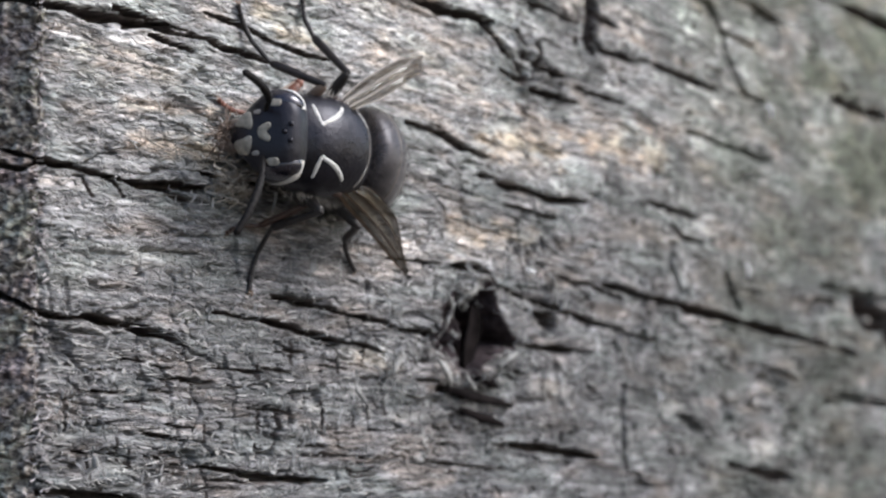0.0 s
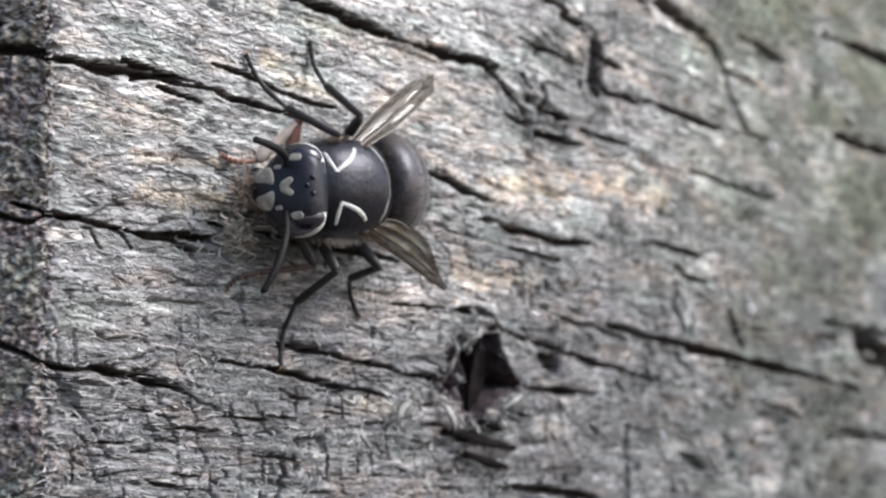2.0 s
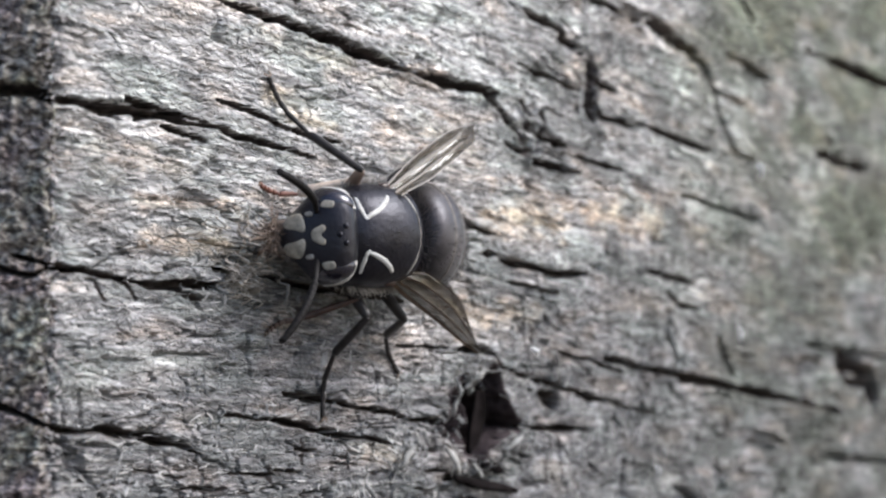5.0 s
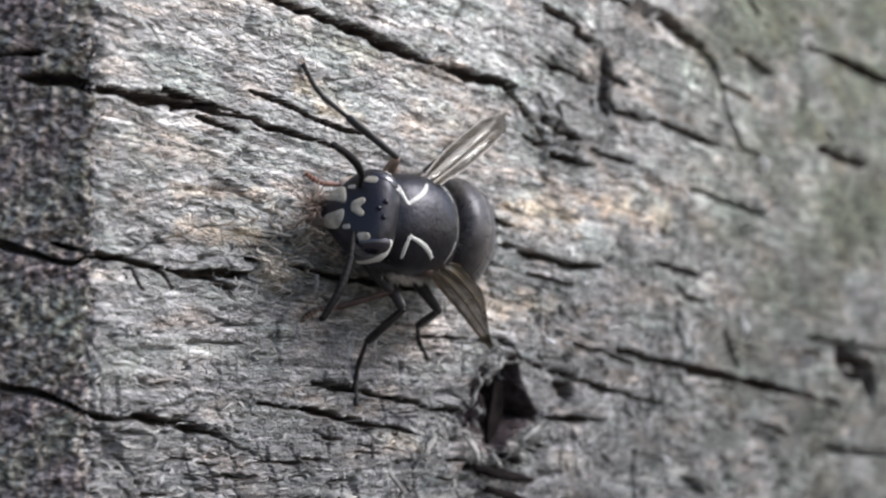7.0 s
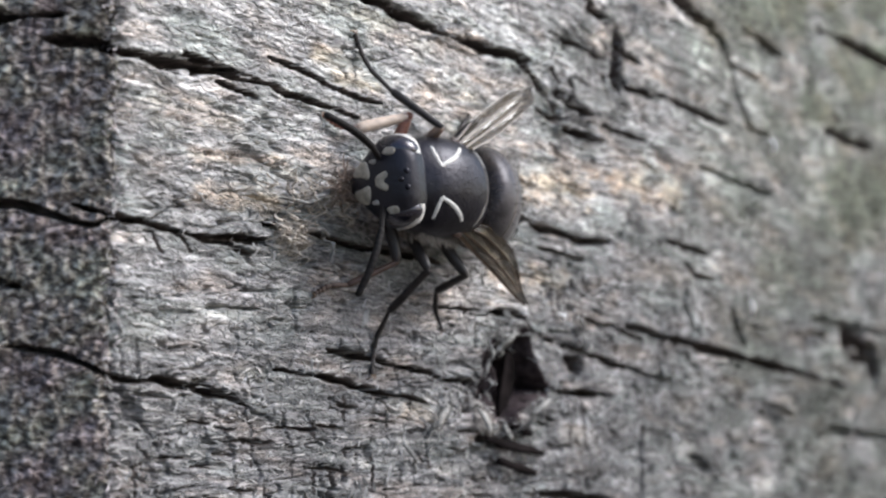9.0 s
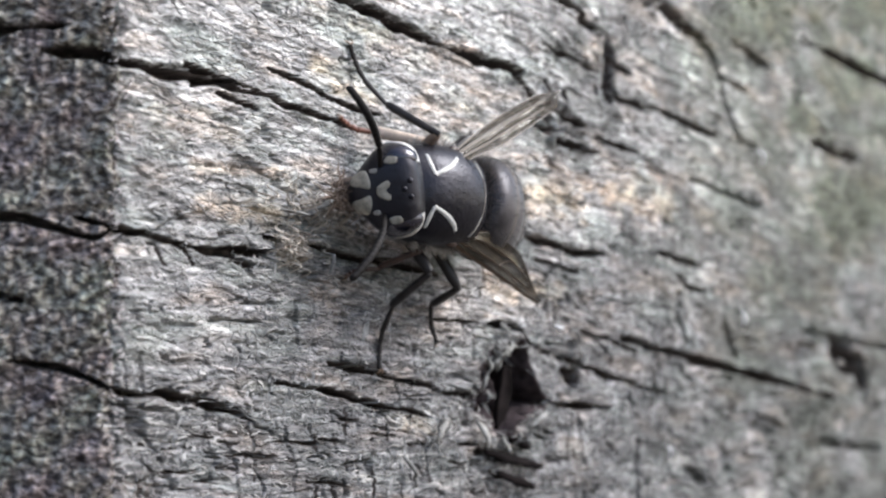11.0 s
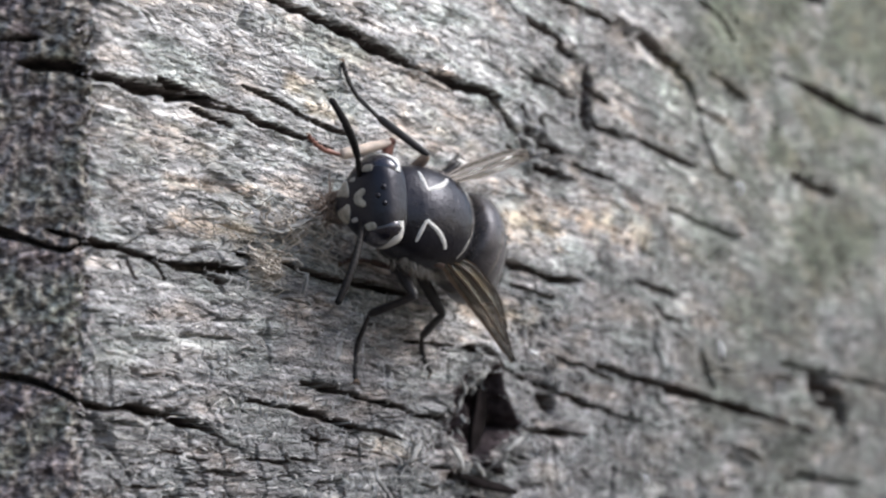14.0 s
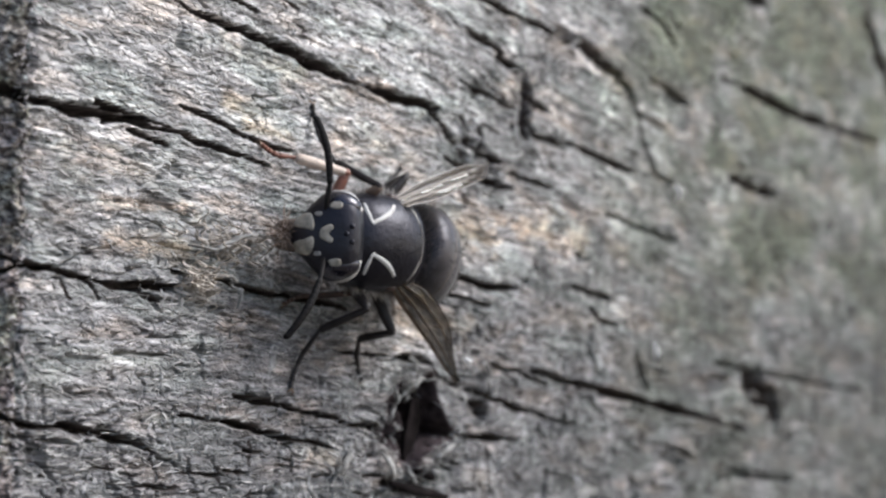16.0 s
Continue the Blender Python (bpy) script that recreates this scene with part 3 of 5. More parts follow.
for bx, bz, wide, high, much in ((16.4, -7.5, 2.2, 0.55, 1.0), (18.6, -8.0, 0.9, 0.2, 1.0), (12.5, -9.75, 0.9, 0.22, 0.9), (15.7, -9.0, 0.6, 0.25, 0.9), (1.9, -7.35, 1.0, 0.2, 0.9),
                                 (0.4, -11.75, 1.5, 0.35, 0.7), (-3.2, -10.2, 0.8, 0.3, 0.6), (2.2, -10.3, 2.6, 0.16, 0.6), (33.0, -9.8, 2.6, 0.8, 0.45), (58.8, -14.9, 2.4, 1.0, 0.8),
                                 (46.0, -11.2, 2.4, 0.6, 0.6), (2.0, -2.8, 3.2, 0.9, 0.35), (-2.4, -3.4, 1.4, 0.8, 0.35), (20.0, -10.6, 2.2, 0.3, 0.6), (28.5, 3.7, 5.5, 1.3, 0.5), (40.5, 4.6, 5.0, 1.0, 0.5), (26.0, -1.2, 4.5, 0.8, 0.45), (10.6, 8.3, 2.6, 0.5, 0.55)):
    reach = np.hypot((XG - bx) / wide, (ZG - bz - GRAIN_SLOPE * (XG - bx)) / high) + 0.55 * fractal(GU / 0.9, GV / 0.3, 151, 3)
    np.maximum(bare, much * smooth(1.15, 0.35, reach) * on_front, out=bare)
# 1 on the upper front, 0 on the lower, with an uneven edge
height_tone = smooth(-8.5, 8.2, ZG - 0.05 * XG + 4.5 * fractal(GU / 12, GV / 4, 121, 3))
height_tone = height_tone + 0.25 * (1 - height_tone) * smooth(30, 60, XG)
coarse = smooth(12, 40, XG) * on_front
film = smooth(39, 60, XG + 9 * fractal(GU / 8, GV / 4, 111, 3)) * np.clip(0.74 + 0.75 * fractal(GU / 6, GV / 3, 115, 3), 0, 1) * on_front
film = np.clip(film * (0.55 + 0.45 * smooth(-6, 6, ZG) + 0.35 * smooth(14, 24, ZG)), 0, 1) * (1 - 0.85 * np.exp(-((XG - 79) / 5) ** 2 - ((ZG + 1.2) / 2.4) ** 2))


def part(name, bm, mat, parent, label=""):
    """Links a bmesh as one mesh object under a thing or a part."""
    me = bpy.data.meshes.new(name)
    bm.to_mesh(me)
    bm.free()
    me.materials.append(mat)
    for poly in me.polygons:
        poly.use_smooth = True
    ob = new(name, me)
    ob.parent = parent
    if label:
        ob["label"] = label
    return ob


def grid_mesh(name, verts, n_rows, n_cols):
    idx = np.arange(n_rows * n_cols).reshape(n_rows, n_cols)
    quads = np.stack([idx[:-1, :-1], idx[:-1, 1:], idx[1:, 1:], idx[1:, :-1]], -1).reshape(-1, 4)
    me = bpy.data.meshes.new(name)
    me.vertices.add(len(verts))
    me.vertices.foreach_set("co", verts.ravel())
    me.loops.add(quads.size)
    me.loops.foreach_set("vertex_index", quads.ravel())
    me.polygons.add(len(quads))
    me.polygons.foreach_set("loop_start", np.arange(0, quads.size, 4))
    me.polygons.foreach_set("loop_total", np.full(len(quads), 4))
    me.update()
    me.polygons.foreach_set("use_smooth", np.ones(len(quads), bool))
    return me


def build_timber():
    timber = tagged(new("timber"), "weathered grey wooden timber with long drying cracks and a sawn end", "timber", kind="structure")
    n_rows, n_cols = PG.shape
    verts = np.stack([VX, VY, ZG], -1).reshape(-1, 3) * MM
    me = grid_mesh("timber_surface", verts, n_rows, n_cols)
    for mat in (WOOD, END, HOLE_DARK, CREVICE):
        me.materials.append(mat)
    mid_p = ((PG - ragged)[:-1, :-1] < 0).ravel()
    # materials 2 and 3 put the shade of hole and cracks into colour
    in_hole = (hole_points[:-1, :-1] | hole_points[1:, 1:] | hole_points[:-1, 1:] | hole_points[1:, :-1]).ravel()
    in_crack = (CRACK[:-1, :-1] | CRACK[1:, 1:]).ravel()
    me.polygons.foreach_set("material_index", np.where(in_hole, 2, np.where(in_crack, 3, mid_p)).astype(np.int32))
    grain_at = me.attributes.new("grain", "FLOAT_VECTOR", "POINT")
    gu = np.where(on_front, GU, SG)
    gv = np.where(on_front, GV, ZG)
    grain_at.data.foreach_set("vector", np.stack([gu, gv, 0 * gu], -1).astype(np.float32).ravel())
    for nm, arr in (("stain", stain), ("film", film), ("height_tone", height_tone), ("coarse", coarse), ("bare", bare)):
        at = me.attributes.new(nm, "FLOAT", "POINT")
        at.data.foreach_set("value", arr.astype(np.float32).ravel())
    surface = new("timber_surface", me)
    surface.parent = timber
    # the body behind the weathered skin
    bm = bmesh.new()
    x_end = CORNER_X + cols[-1]
    deep = back[-1] * END_WAY[1]
    ring = [(CORNER_X + 0.5, 9.0), (x_end, 9.0), (x_end, deep), (CORNER_X + END_WAY[0] * back[-1] + 3.5, deep)]
    z0, z1 = rows_z[0], rows_z[-1]
    lo = [bm.verts.new((x * MM, y * MM, z0 * MM)) for x, y in ring]
    hi = [bm.verts.new((x * MM, y * MM, z1 * MM)) for x, y in ring]
    for i in range(4):
        bm.faces.new((lo[i], lo[(i + 1) % 4], hi[(i + 1) % 4], hi[i]))
    bm.faces.new(lo[::-1])
    bm.faces.new(hi)
    bmesh.ops.recalc_face_normals(bm, faces=bm.faces)
    body = part("timber_body", bm, CORE, timber)
    for poly in body.data.polygons:
        poly.use_smooth = False
    return timber


build_timber()


def build_ground():
    n = 60
    r = np.concatenate([[0.0], np.geomspace(0.05, 60, n - 1)])
    bm = bmesh.new()
    rings = []
    for k in range(n):
        rings.append([bm.verts.new((r[k] * math.cos(a), r[k] * math.sin(a), rows_z[0] * MM - 0.001 + 0.004 * r[k] / (0.3 + r[k]) * noise.noise(Vector((r[k] * math.cos(a) * 9, r[k] * math.sin(a) * 9, 1.5)))))
                      for a in [2 * math.pi * i / 48 for i in range(48)]])
    for k in range(1, n - 1):
        for i in range(48):
            bm.faces.new((rings[k][i], rings[k + 1][i], rings[k + 1][(i + 1) % 48], rings[k][(i + 1) % 48]))
    me = bpy.data.meshes.new("ground")
    bm.to_mesh(me)
    bm.free()
    me.materials.append(SOIL)
    tagged(new("ground", me), "bare brown soil under the timber", "ground", kind="structure")


build_ground()


def front_height(x, z):
    """Height of the weathered front over its mean plane, in millimetres."""
    j = int(np.searchsorted(cols, x - CORNER_X))
    i = int(np.searchsorted(rows_z, z))
    j, i = min(max(j, 0), len(cols) - 1), min(max(i, 0), len(rows_z) - 1)
    return float(HEIGHT[i, j])


def tube_arrays(path, radii, sides=3):
    """Vertices and faces of a thin tube along a path."""
    verts, faces = [], []
    for k, p in enumerate(path):
        a, b = path[max(k - 1, 0)], path[min(k + 1, len(path) - 1)]
        way = (Vector(b) - Vector(a)).normalized()
        side = way.orthogonal().normalized()
        other = way.cross(side)
        for s in range(sides):
            ang = 2 * math.pi * s / sides
            verts.append(Vector(p) + radii[k] * (math.cos(ang) * side + math.sin(ang) * other))
    for k in range(len(path) - 1):
        for s in range(sides):
            faces.append((k * sides + s, k * sides + (s + 1) % sides, (k + 1) * sides + (s + 1) % sides, (k + 1) * sides + s))
    faces.append(tuple(range(sides))[::-1])
    faces.append(tuple(range((len(path) - 1) * sides, len(path) * sides)))
    return verts, faces


def many_tubes(name, items, mat, parent=None):
    verts, faces = [], []
    for path, radii in items:
        v, f = tube_arrays(path, radii)
        base = len(verts)
        verts += [tuple(c * MM for c in q) for q in v]
        faces += [tuple(i + base for i in q) for q in f]
    me = bpy.data.meshes.new(name)
    me.from_pydata(verts, [], faces)
    me.materials.append(mat)
    ob = new(name, me)
    if parent:
        ob.parent = parent
    return ob


def fibre_path(rng, x, z, length, angle, lift, curl):
    path, h = [], front_height(x, z)
    n = 4
    for k in range(n + 1):
        t = k / n
        px = x + length * t * math.cos(angle + curl * t)
        pz = z + length * t * math.sin(angle + curl * t)
        base = front_height(px, pz)
        path.append((px, -(max(base, h - 0.3) + 0.015 + lift * t * (1.3 - t) * 2), pz))
    return path


def build_fibres():
    rng = random.Random(5)
    items = []
    while len(items) < 7000:
        x = CORNER_X + 0.2 + rng.random() ** 1.3 * 58
        z = rng.uniform(-14, 22)
        dense = 0.5 + 0.5 * noise.noise(Vector((x / 5, z / 2.2, 4.2)))
        if rng.random() > dense ** 1.6 * 1.7:
            continue
        up = rng.random()
        if up < 0.955:
            ang = GRAIN_SLOPE + rng.gauss(0, 0.18) + (math.pi if rng.random() < 0.5 else 0)
            ln = rng.uniform(0.3, 0.9)
            lift = rng.uniform(0.0, 0.05)
        else:
            ang = rng.uniform(0, 2 * math.pi)
            ln = rng.uniform(0.2, 0.55)
            lift = rng.uniform(0.02, 0.14)
        r = rng.uniform(0.018, 0.042)
        if min(front_height(x + ln * q * math.cos(ang), z + ln * q * math.sin(ang)) for q in (0, 0.33, 0.66, 1)) < -1.2:
            continue
        items.append((fibre_path(rng, x, z, ln, ang, lift, rng.gauss(0, 0.13)), [r * 0.5, r, r, r * 0.8, r * 0.3]))
    while len(items) < 8000:  # upright chips on the rough lower part, in patches
        x, z = rng.uniform(-3.5, 46), 3 - 16 * rng.random() ** 0.6
        if noise.noise(Vector((x / 3.2, z / 1.5, 9.1))) < rng.uniform(-0.1, 0.35):
            continue
        ang = math.pi / 2 + rng.gauss(0, 0.45)
        r = rng.uniform(0.03, 0.085)
        items.append((fibre_path(rng, x, z, rng.uniform(0.2, 0.65), ang, rng.uniform(0.0, 0.04), rng.gauss(0, 0.1)), [r * 0.5, r, r, r * 0.8, r * 0.3]))
    ob = many_tubes("wood_fibres", items, FIBRE)
    tagged(ob, "loose pale wood fibres standing off the grey timber", "wood fibres", kind="stuff")


build_fibres()


def build_corner_fray():
    """Broken fibre ends along the worn corner."""
    rng = random.Random(31)
    items = []
    for _ in range(520):
        z = rng.uniform(-15, 20)
        i = min(int(np.searchsorted(rows_z, z)), len(rows_z) - 1)
        j = int(np.searchsorted(cols, rng.gauss(0.1, 0.28)))
        p = Vector((VX[i, j], VY[i, j], z))
        way = Vector((-0.8, -0.25, rng.gauss(0.05, 0.35))).normalized()
        ln = rng.uniform(0.15, 0.5)
        r = rng.uniform(0.025, 0.06)
        bend = Vector((0, rng.gauss(0, 0.06), rng.gauss(0, 0.06)))
        items.append(([p - way * 0.2, p + way * ln * 0.5 + bend, p + way * ln], [r, r * 0.9, r * 0.35]))
    tagged(many_tubes("corner_fray", items, FRAY), "broken pale fibre ends along the worn corner", "wood fibres", kind="stuff")


build_corner_fray()


def build_tuft(name, label, x0, z0, wide, high, count, long, mat, seed, thick=1.0, curled=2.0):
    """A tangle of curled fibres on the wood."""
    rng = random.Random(seed)
    items = []
    for _ in range(count):
        x, z = x0 + rng.gauss(0, wide), z0 + rng.gauss(0, high)
        h = front_height(x, z) + rng.uniform(0, 0.5)
        ang, curl = rng.uniform(0, 2 * math.pi), rng.gauss(0, curled)
        path = []
        px, pz = x, z
        for k in range(7):
            path.append((px, -max(h + 0.35 * math.sin(k * 0.9 + curl), front_height(px, pz) + 0.02), pz))
            px += long / 6 * math.cos(ang)
            pz += long / 6 * math.sin(ang)
            ang += curl / 6 + rng.gauss(0, 0.15)
        r = thick * rng.uniform(0.012, 0.03)
        items.append((path, [r] * 5 + [r * 0.8, r * 0.4]))
    ob = many_tubes(name, items, mat)
    tagged(ob, label, "wood fibres", kind="stuff")
    return ob


build_tuft("fibre_tuft", "tangled tuft of chewed tan wood fibres on the crack", 6.6, 0.75, 0.48, 0.24, 150, 0.6, PULP, 3, 2.2)
build_tuft("fibre_fray", "frayed tan fibres scraped up from the timber", 8.2, 2.5, 1.9, 0.5, 80, 0.9, PULP, 7, 2.1, 1.2)
build_tuft("fibre_fray", "frayed pale fibres at the rim of the knot hole", 24.4, -3.7, 0.7, 0.45, 30, 1.1, FIBRE, 9, 2.4, 0.25)
build_tuft("fibre_fray", "frayed pale fibres under the knot hole", 24.6, -8.9, 0.8, 0.25, 12, 0.9, FIBRE, 13, 2.4, 0.25)
build_tuft("fibre_fray", "frayed pale fibres beside the knot hole", 18.6, -8.0, 0.9, 0.4, 18, 1.3, FIBRE, 15, 2.2, 0.3)
build_tuft("fibre_fray", "frayed grey fibres of the torn knot", 30.0, 8.9, 0.8, 0.6, 12, 1.5, SLIVER, 17, 2.6, 0.4)


def build_splinter(x0, z0, x1, z1, wide, depth0, depth1, label):
    """A tongue of wood that lies in the knot hole."""
    n = 9
    bm = bmesh.new()
    rings = []
    for k in range(n):
        t = k / (n - 1)
        w = wide * (0.25 + 0.75 * math.sin(math.pi * min(1, 0.12 + t * 0.85))) * (1 + 0.12 * noise.noise(Vector((t * 6, 1, x0))))
        cx, cz = x0 + (x1 - x0) * t + 0.15 * math.sin(t * 5), z0 + (z1 - z0) * t
        y = depth0 + (depth1 - depth0) * t
        ring = []
        for i in range(8):
            a = 2 * math.pi * i / 8
            ring.append(bm.verts.new(((cx + w * math.cos(a)) * MM, (y + 0.22 * math.sin(a) - 0.15 * math.cos(2 * a)) * MM, (cz + 0.1 * math.sin(3 * a)) * MM)))
        rings.append(ring)
    for a, b in zip(rings, rings[1:]):
        for i in range(8):
            bm.faces.new((a[i], a[(i + 1) % 8], b[(i + 1) % 8], b[i]))
    bm.faces.new(rings[0][::-1])
    bm.faces.new(rings[-1])
    bmesh.ops.recalc_face_normals(bm, faces=bm.faces)
    ob = part("wood_splinter", bm, DARK_SLIVER, None)
    return tagged(ob, label, "splinter")


build_splinter(26.2, -5.0, 25.75, -8.4, 0.66, 0.6, 0.7, "dark grey tongue of wood standing in the knot hole")


def build_shred(points, wide, label, hug=0.4, mat=PALE_SHRED):
    """A torn ribbon of wood lying along a bent line on the surface."""
    line = []
    for (ax, az), (bx, bz) in zip(points, points[1:]):
        for k in range(5):
            line.append(Vector((ax + (bx - ax) * k / 5, az + (bz - az) * k / 5)))
    line.append(Vector(points[-1]))
    bm = bmesh.new()
    rings = []
    for k, p in enumerate(line):
        way = (line[min(k + 1, len(line) - 1)] - line[max(k - 1, 0)]).normalized()
        side = Vector((-way.y, way.x))
        t = k / (len(line) - 1)
        w = wide * (0.3 + 0.7 * math.sin(math.pi * (0.1 + 0.8 * t))) * (1 + 0.35 * noise.noise(Vector((t * 7, p.x, 2.0))))
        up = front_height(p.x, p.y) * hug + 0.22 + 0.25 * math.sin(math.pi * t)
        tilt = 0.25 * noise.noise(Vector((t * 3, p.y, 5.0)))
        ring = []
        for f, g in ((-1.0, 0.0), (-0.6, 0.10), (0.0, 0.14), (0.6, 0.10), (1.0, 0.0), (0.0, -0.06)):
            q = p + side * w * f
            ring.append(bm.verts.new((q.x * MM, -(up + g + tilt * f) * MM, q.y * MM)))
        rings.append(ring)
    for a, c in zip(rings, rings[1:]):
        for i in range(6):
            bm.faces.new((a[i], a[(i + 1) % 6], c[(i + 1) % 6], c[i]))
    bm.faces.new(rings[0][::-1])
    bm.faces.new(rings[-1])
    bmesh.ops.recalc_face_normals(bm, faces=bm.faces)
    return tagged(part("wood_shred", bm, mat, None), label, "splinter", "loose splinters on the timber")


build_shred([(23.7, -4.8), (24.2, -4.3), (24.9, -4.05), (25.8, -3.9)], 0.2, "pale curled shred of wood over the knot hole")
build_shred([(22.75, -4.2), (23.16, -5.26), (22.97, -6.16)], 0.11, "pale strip of wood hanging at the rim of the knot hole")
build_shred([(25.1, -4.2), (25.2, -4.7), (25.1, -5.2)], 0.1, "short pale fibre strip hanging into the knot hole")
build_shred([(24.4, -8.65), (24.8, -9.1), (25.5, -9.6)], 0.17, "pale splinter below the knot hole")
build_shred([(21.9, -7.6), (22.6, -8.4), (23.4, -9.2)], 0.24, "grey slab of loosened wood beside the knot hole")
# the second strip only fills in a dark cavity
for dark in ([(22.8, -9.2), (24.0, -9.55), (26.4, -10.0), (28.7, -10.4)], [(25.3, -8.75), (26.2, -9.0), (27.3, -9.3)], [(24.0, -10.4), (25.7, -10.95), (27.9, -11.4)]):
    build_shred(dark, 0.27, "dark strip of wood lying below the knot hole", 0.0, DARK_SLIVER)
build_shred([(28.95, -7.5), (28.0, -7.75), (27.3, -8.2)], 0.16, "pale splinter under the knot hole")
build_shred([(18.0, -8.6), (18.4, -7.8), (19.2, -7.5)], 0.24, "small pale shred standing off the timber")
build_shred([(32.4, -3.0), (32.6, -4.0), (32.9, -5.0)], 0.15, "pale upright shred across a thin crack")


build_shred([(-1.6, -10.7), (-1.65, -11.4), (-1.75, -12.2)], 0.09, "thin pale upright splinter on the rough timber")
build_shred([(15.4, -9.0), (15.9, -9.7), (16.4, -10.5)], 0.11, "thin pale slanting splinter on the rough timber")
build_shred([(7.2, 0.9), (8.5, 1.05), (9.15, 0.7), (9.3, 0.15), (9.2, -0.4)], 0.085, "pale twisted fibre strand hanging from the chewed tuft")
build_shred([(7.0, 1.95), (7.9, 2.45), (9.0, 2.85), (10.6, 3.05)], 0.1, "pale strip of fibre torn up from the timber")
build_shred([(5.6, 2.35), (7.2, 2.2), (8.9, 2.5)], 0.08, "thin pale fibre strip lying on the timber")
for fleck in ([(44.3, -10.3), (44.4, -11.1)], [(58.7, 8.8), (59.0, 7.8)], [(55.6, -2.1), (55.9, -3.3)], [(30.1, -2.9), (30.6, -3.2)]):
    build_shred(fleck, 0.16, "tiny whitish fleck of bare fibre on the grey timber", mat=FLECK)


# ---- the hornet: x forward, y to its left, z up from its thorax, in millimetres ----
def revolve(name, sections, mat, parent, label="", sides=28, squash=2.0, extra=None):
    """Lofts rings (x, centre z, half width, half height) along x into one closed mesh."""
    bm = bmesh.new()
    rings = []
    for x, cz, ry, rz in sections:
        ring = []
        for i in range(sides):
            a = 2 * math.pi * i / sides
            ca, sa = math.cos(a), math.sin(a)
            e = 2.0 / squash
            q = Vector((x, ry * math.copysign(abs(ca) ** e, ca), cz + rz * math.copysign(abs(sa) ** e, sa)))
            if extra:
                q = extra(q)
            ring.append(bm.verts.new(q * MM))
        rings.append(ring)
    for a, b in zip(rings, rings[1:]):
        for i in range(sides):
            bm.faces.new((a[i], a[(i + 1) % sides], b[(i + 1) % sides], b[i]))
    bm.faces.new(rings[0])
    bm.faces.new(rings[-1][::-1])
    bmesh.ops.recalc_face_normals(bm, faces=bm.faces)
    return part(name, bm, mat, parent, label)


def curve_sections(keys, n):
    """Smooth rings between the given ones."""
    keys = np.array(keys, float)
    out = []
    for s in np.linspace(0, len(keys) - 1, n):
        i = min(int(s), len(keys) - 2)
        u = s - i
        p0, p1, p2, p3 = keys[max(i - 1, 0)], keys[i], keys[i + 1], keys[min(i + 2, len(keys) - 1)]
        out.append(0.5 * (2 * p1 + (p2 - p0) * u + (2 * p0 - 5 * p1 + 4 * p2 - p3) * u ** 2 + (3 * p1 - p0 - 3 * p2 + p3) * u ** 3))
    return [(q[0], q[1], max(q[2], 0.02), max(q[3], 0.02)) for q in out]


THORAX_KEYS = [(2.75, -0.35, 0.5, 0.5), (2.6, -0.3, 1.15, 0.95), (2.1, -0.15, 1.8, 1.35), (1.2, 0.0, 2.2, 1.75), (0.0, 0.05, 2.36, 1.95),
               (-1.2, 0.05, 2.32, 1.92), (-2.0, 0.0, 2.16, 1.76), (-2.55, -0.15, 1.86, 1.45), (-2.9, -0.4, 1.4, 0.95), (-3.1, -0.6, 0.6, 0.5)]


def thorax_top(x, y):
    """A point on the thorax's back."""
    secs = curve_sections(THORAX_KEYS, 81)
    s = min(secs, key=lambda q: abs(q[0] - x))
    yy = max(-0.98, min(0.98, y / s[2]))
    return Vector((x, y, s[1] + s[3] * (1 - abs(yy) ** 2.15) ** (1 / 2.15))), Vector((0, y / s[2] ** 2, math.sqrt(1 - yy * yy) / s[3])).normalized()


HEAD_A, HEAD_B, HEAD_C, HEAD_TOP, HEAD_BACK = 1.25, 2.12, 1.82, 1.66, 0.8


def head_half_width(z):
    return HEAD_B * (1 - 0.52 * smooth(0.3, -1.7, z))


def head_reach(x, y, z):
    """How far out a point lies: 1 on the head's surface. The crown is squarer than the face."""
    n = 2.3 + 0.9 * smooth(-0.3, 1.2, z)
    return abs(x / (HEAD_A if x > 0 else HEAD_BACK)) ** n + abs(y / head_half_width(z)) ** n + abs(z / (HEAD_TOP if z > 0 else HEAD_C)) ** n, n


def head_front(y, z):
    """A point on the hornet's face and its outward direction, in the head's space."""
    def depth(yy, zz):
        v, n = head_reach(0.0, yy, zz)
        return HEAD_A * max(1 - v, 0.0) ** (1 / n)
    e = 0.03
    x = depth(y, z)
    n = Vector((1, -(depth(y + e, z) - depth(y - e, z)) / (2 * e), -(depth(y, z + e) - depth(y, z - e)) / (2 * e))).normalized()
    return Vector((x, y, z)), n


def head_skin(way):
    """The point of the head's surface along a direction from its centre, and its outward direction."""
    d = Vector(way).normalized()
    r = 1.5
    for _ in range(6):
        v, n = head_reach(*(d * r))
        r *= v ** (-1 / n)
    return d * r, d


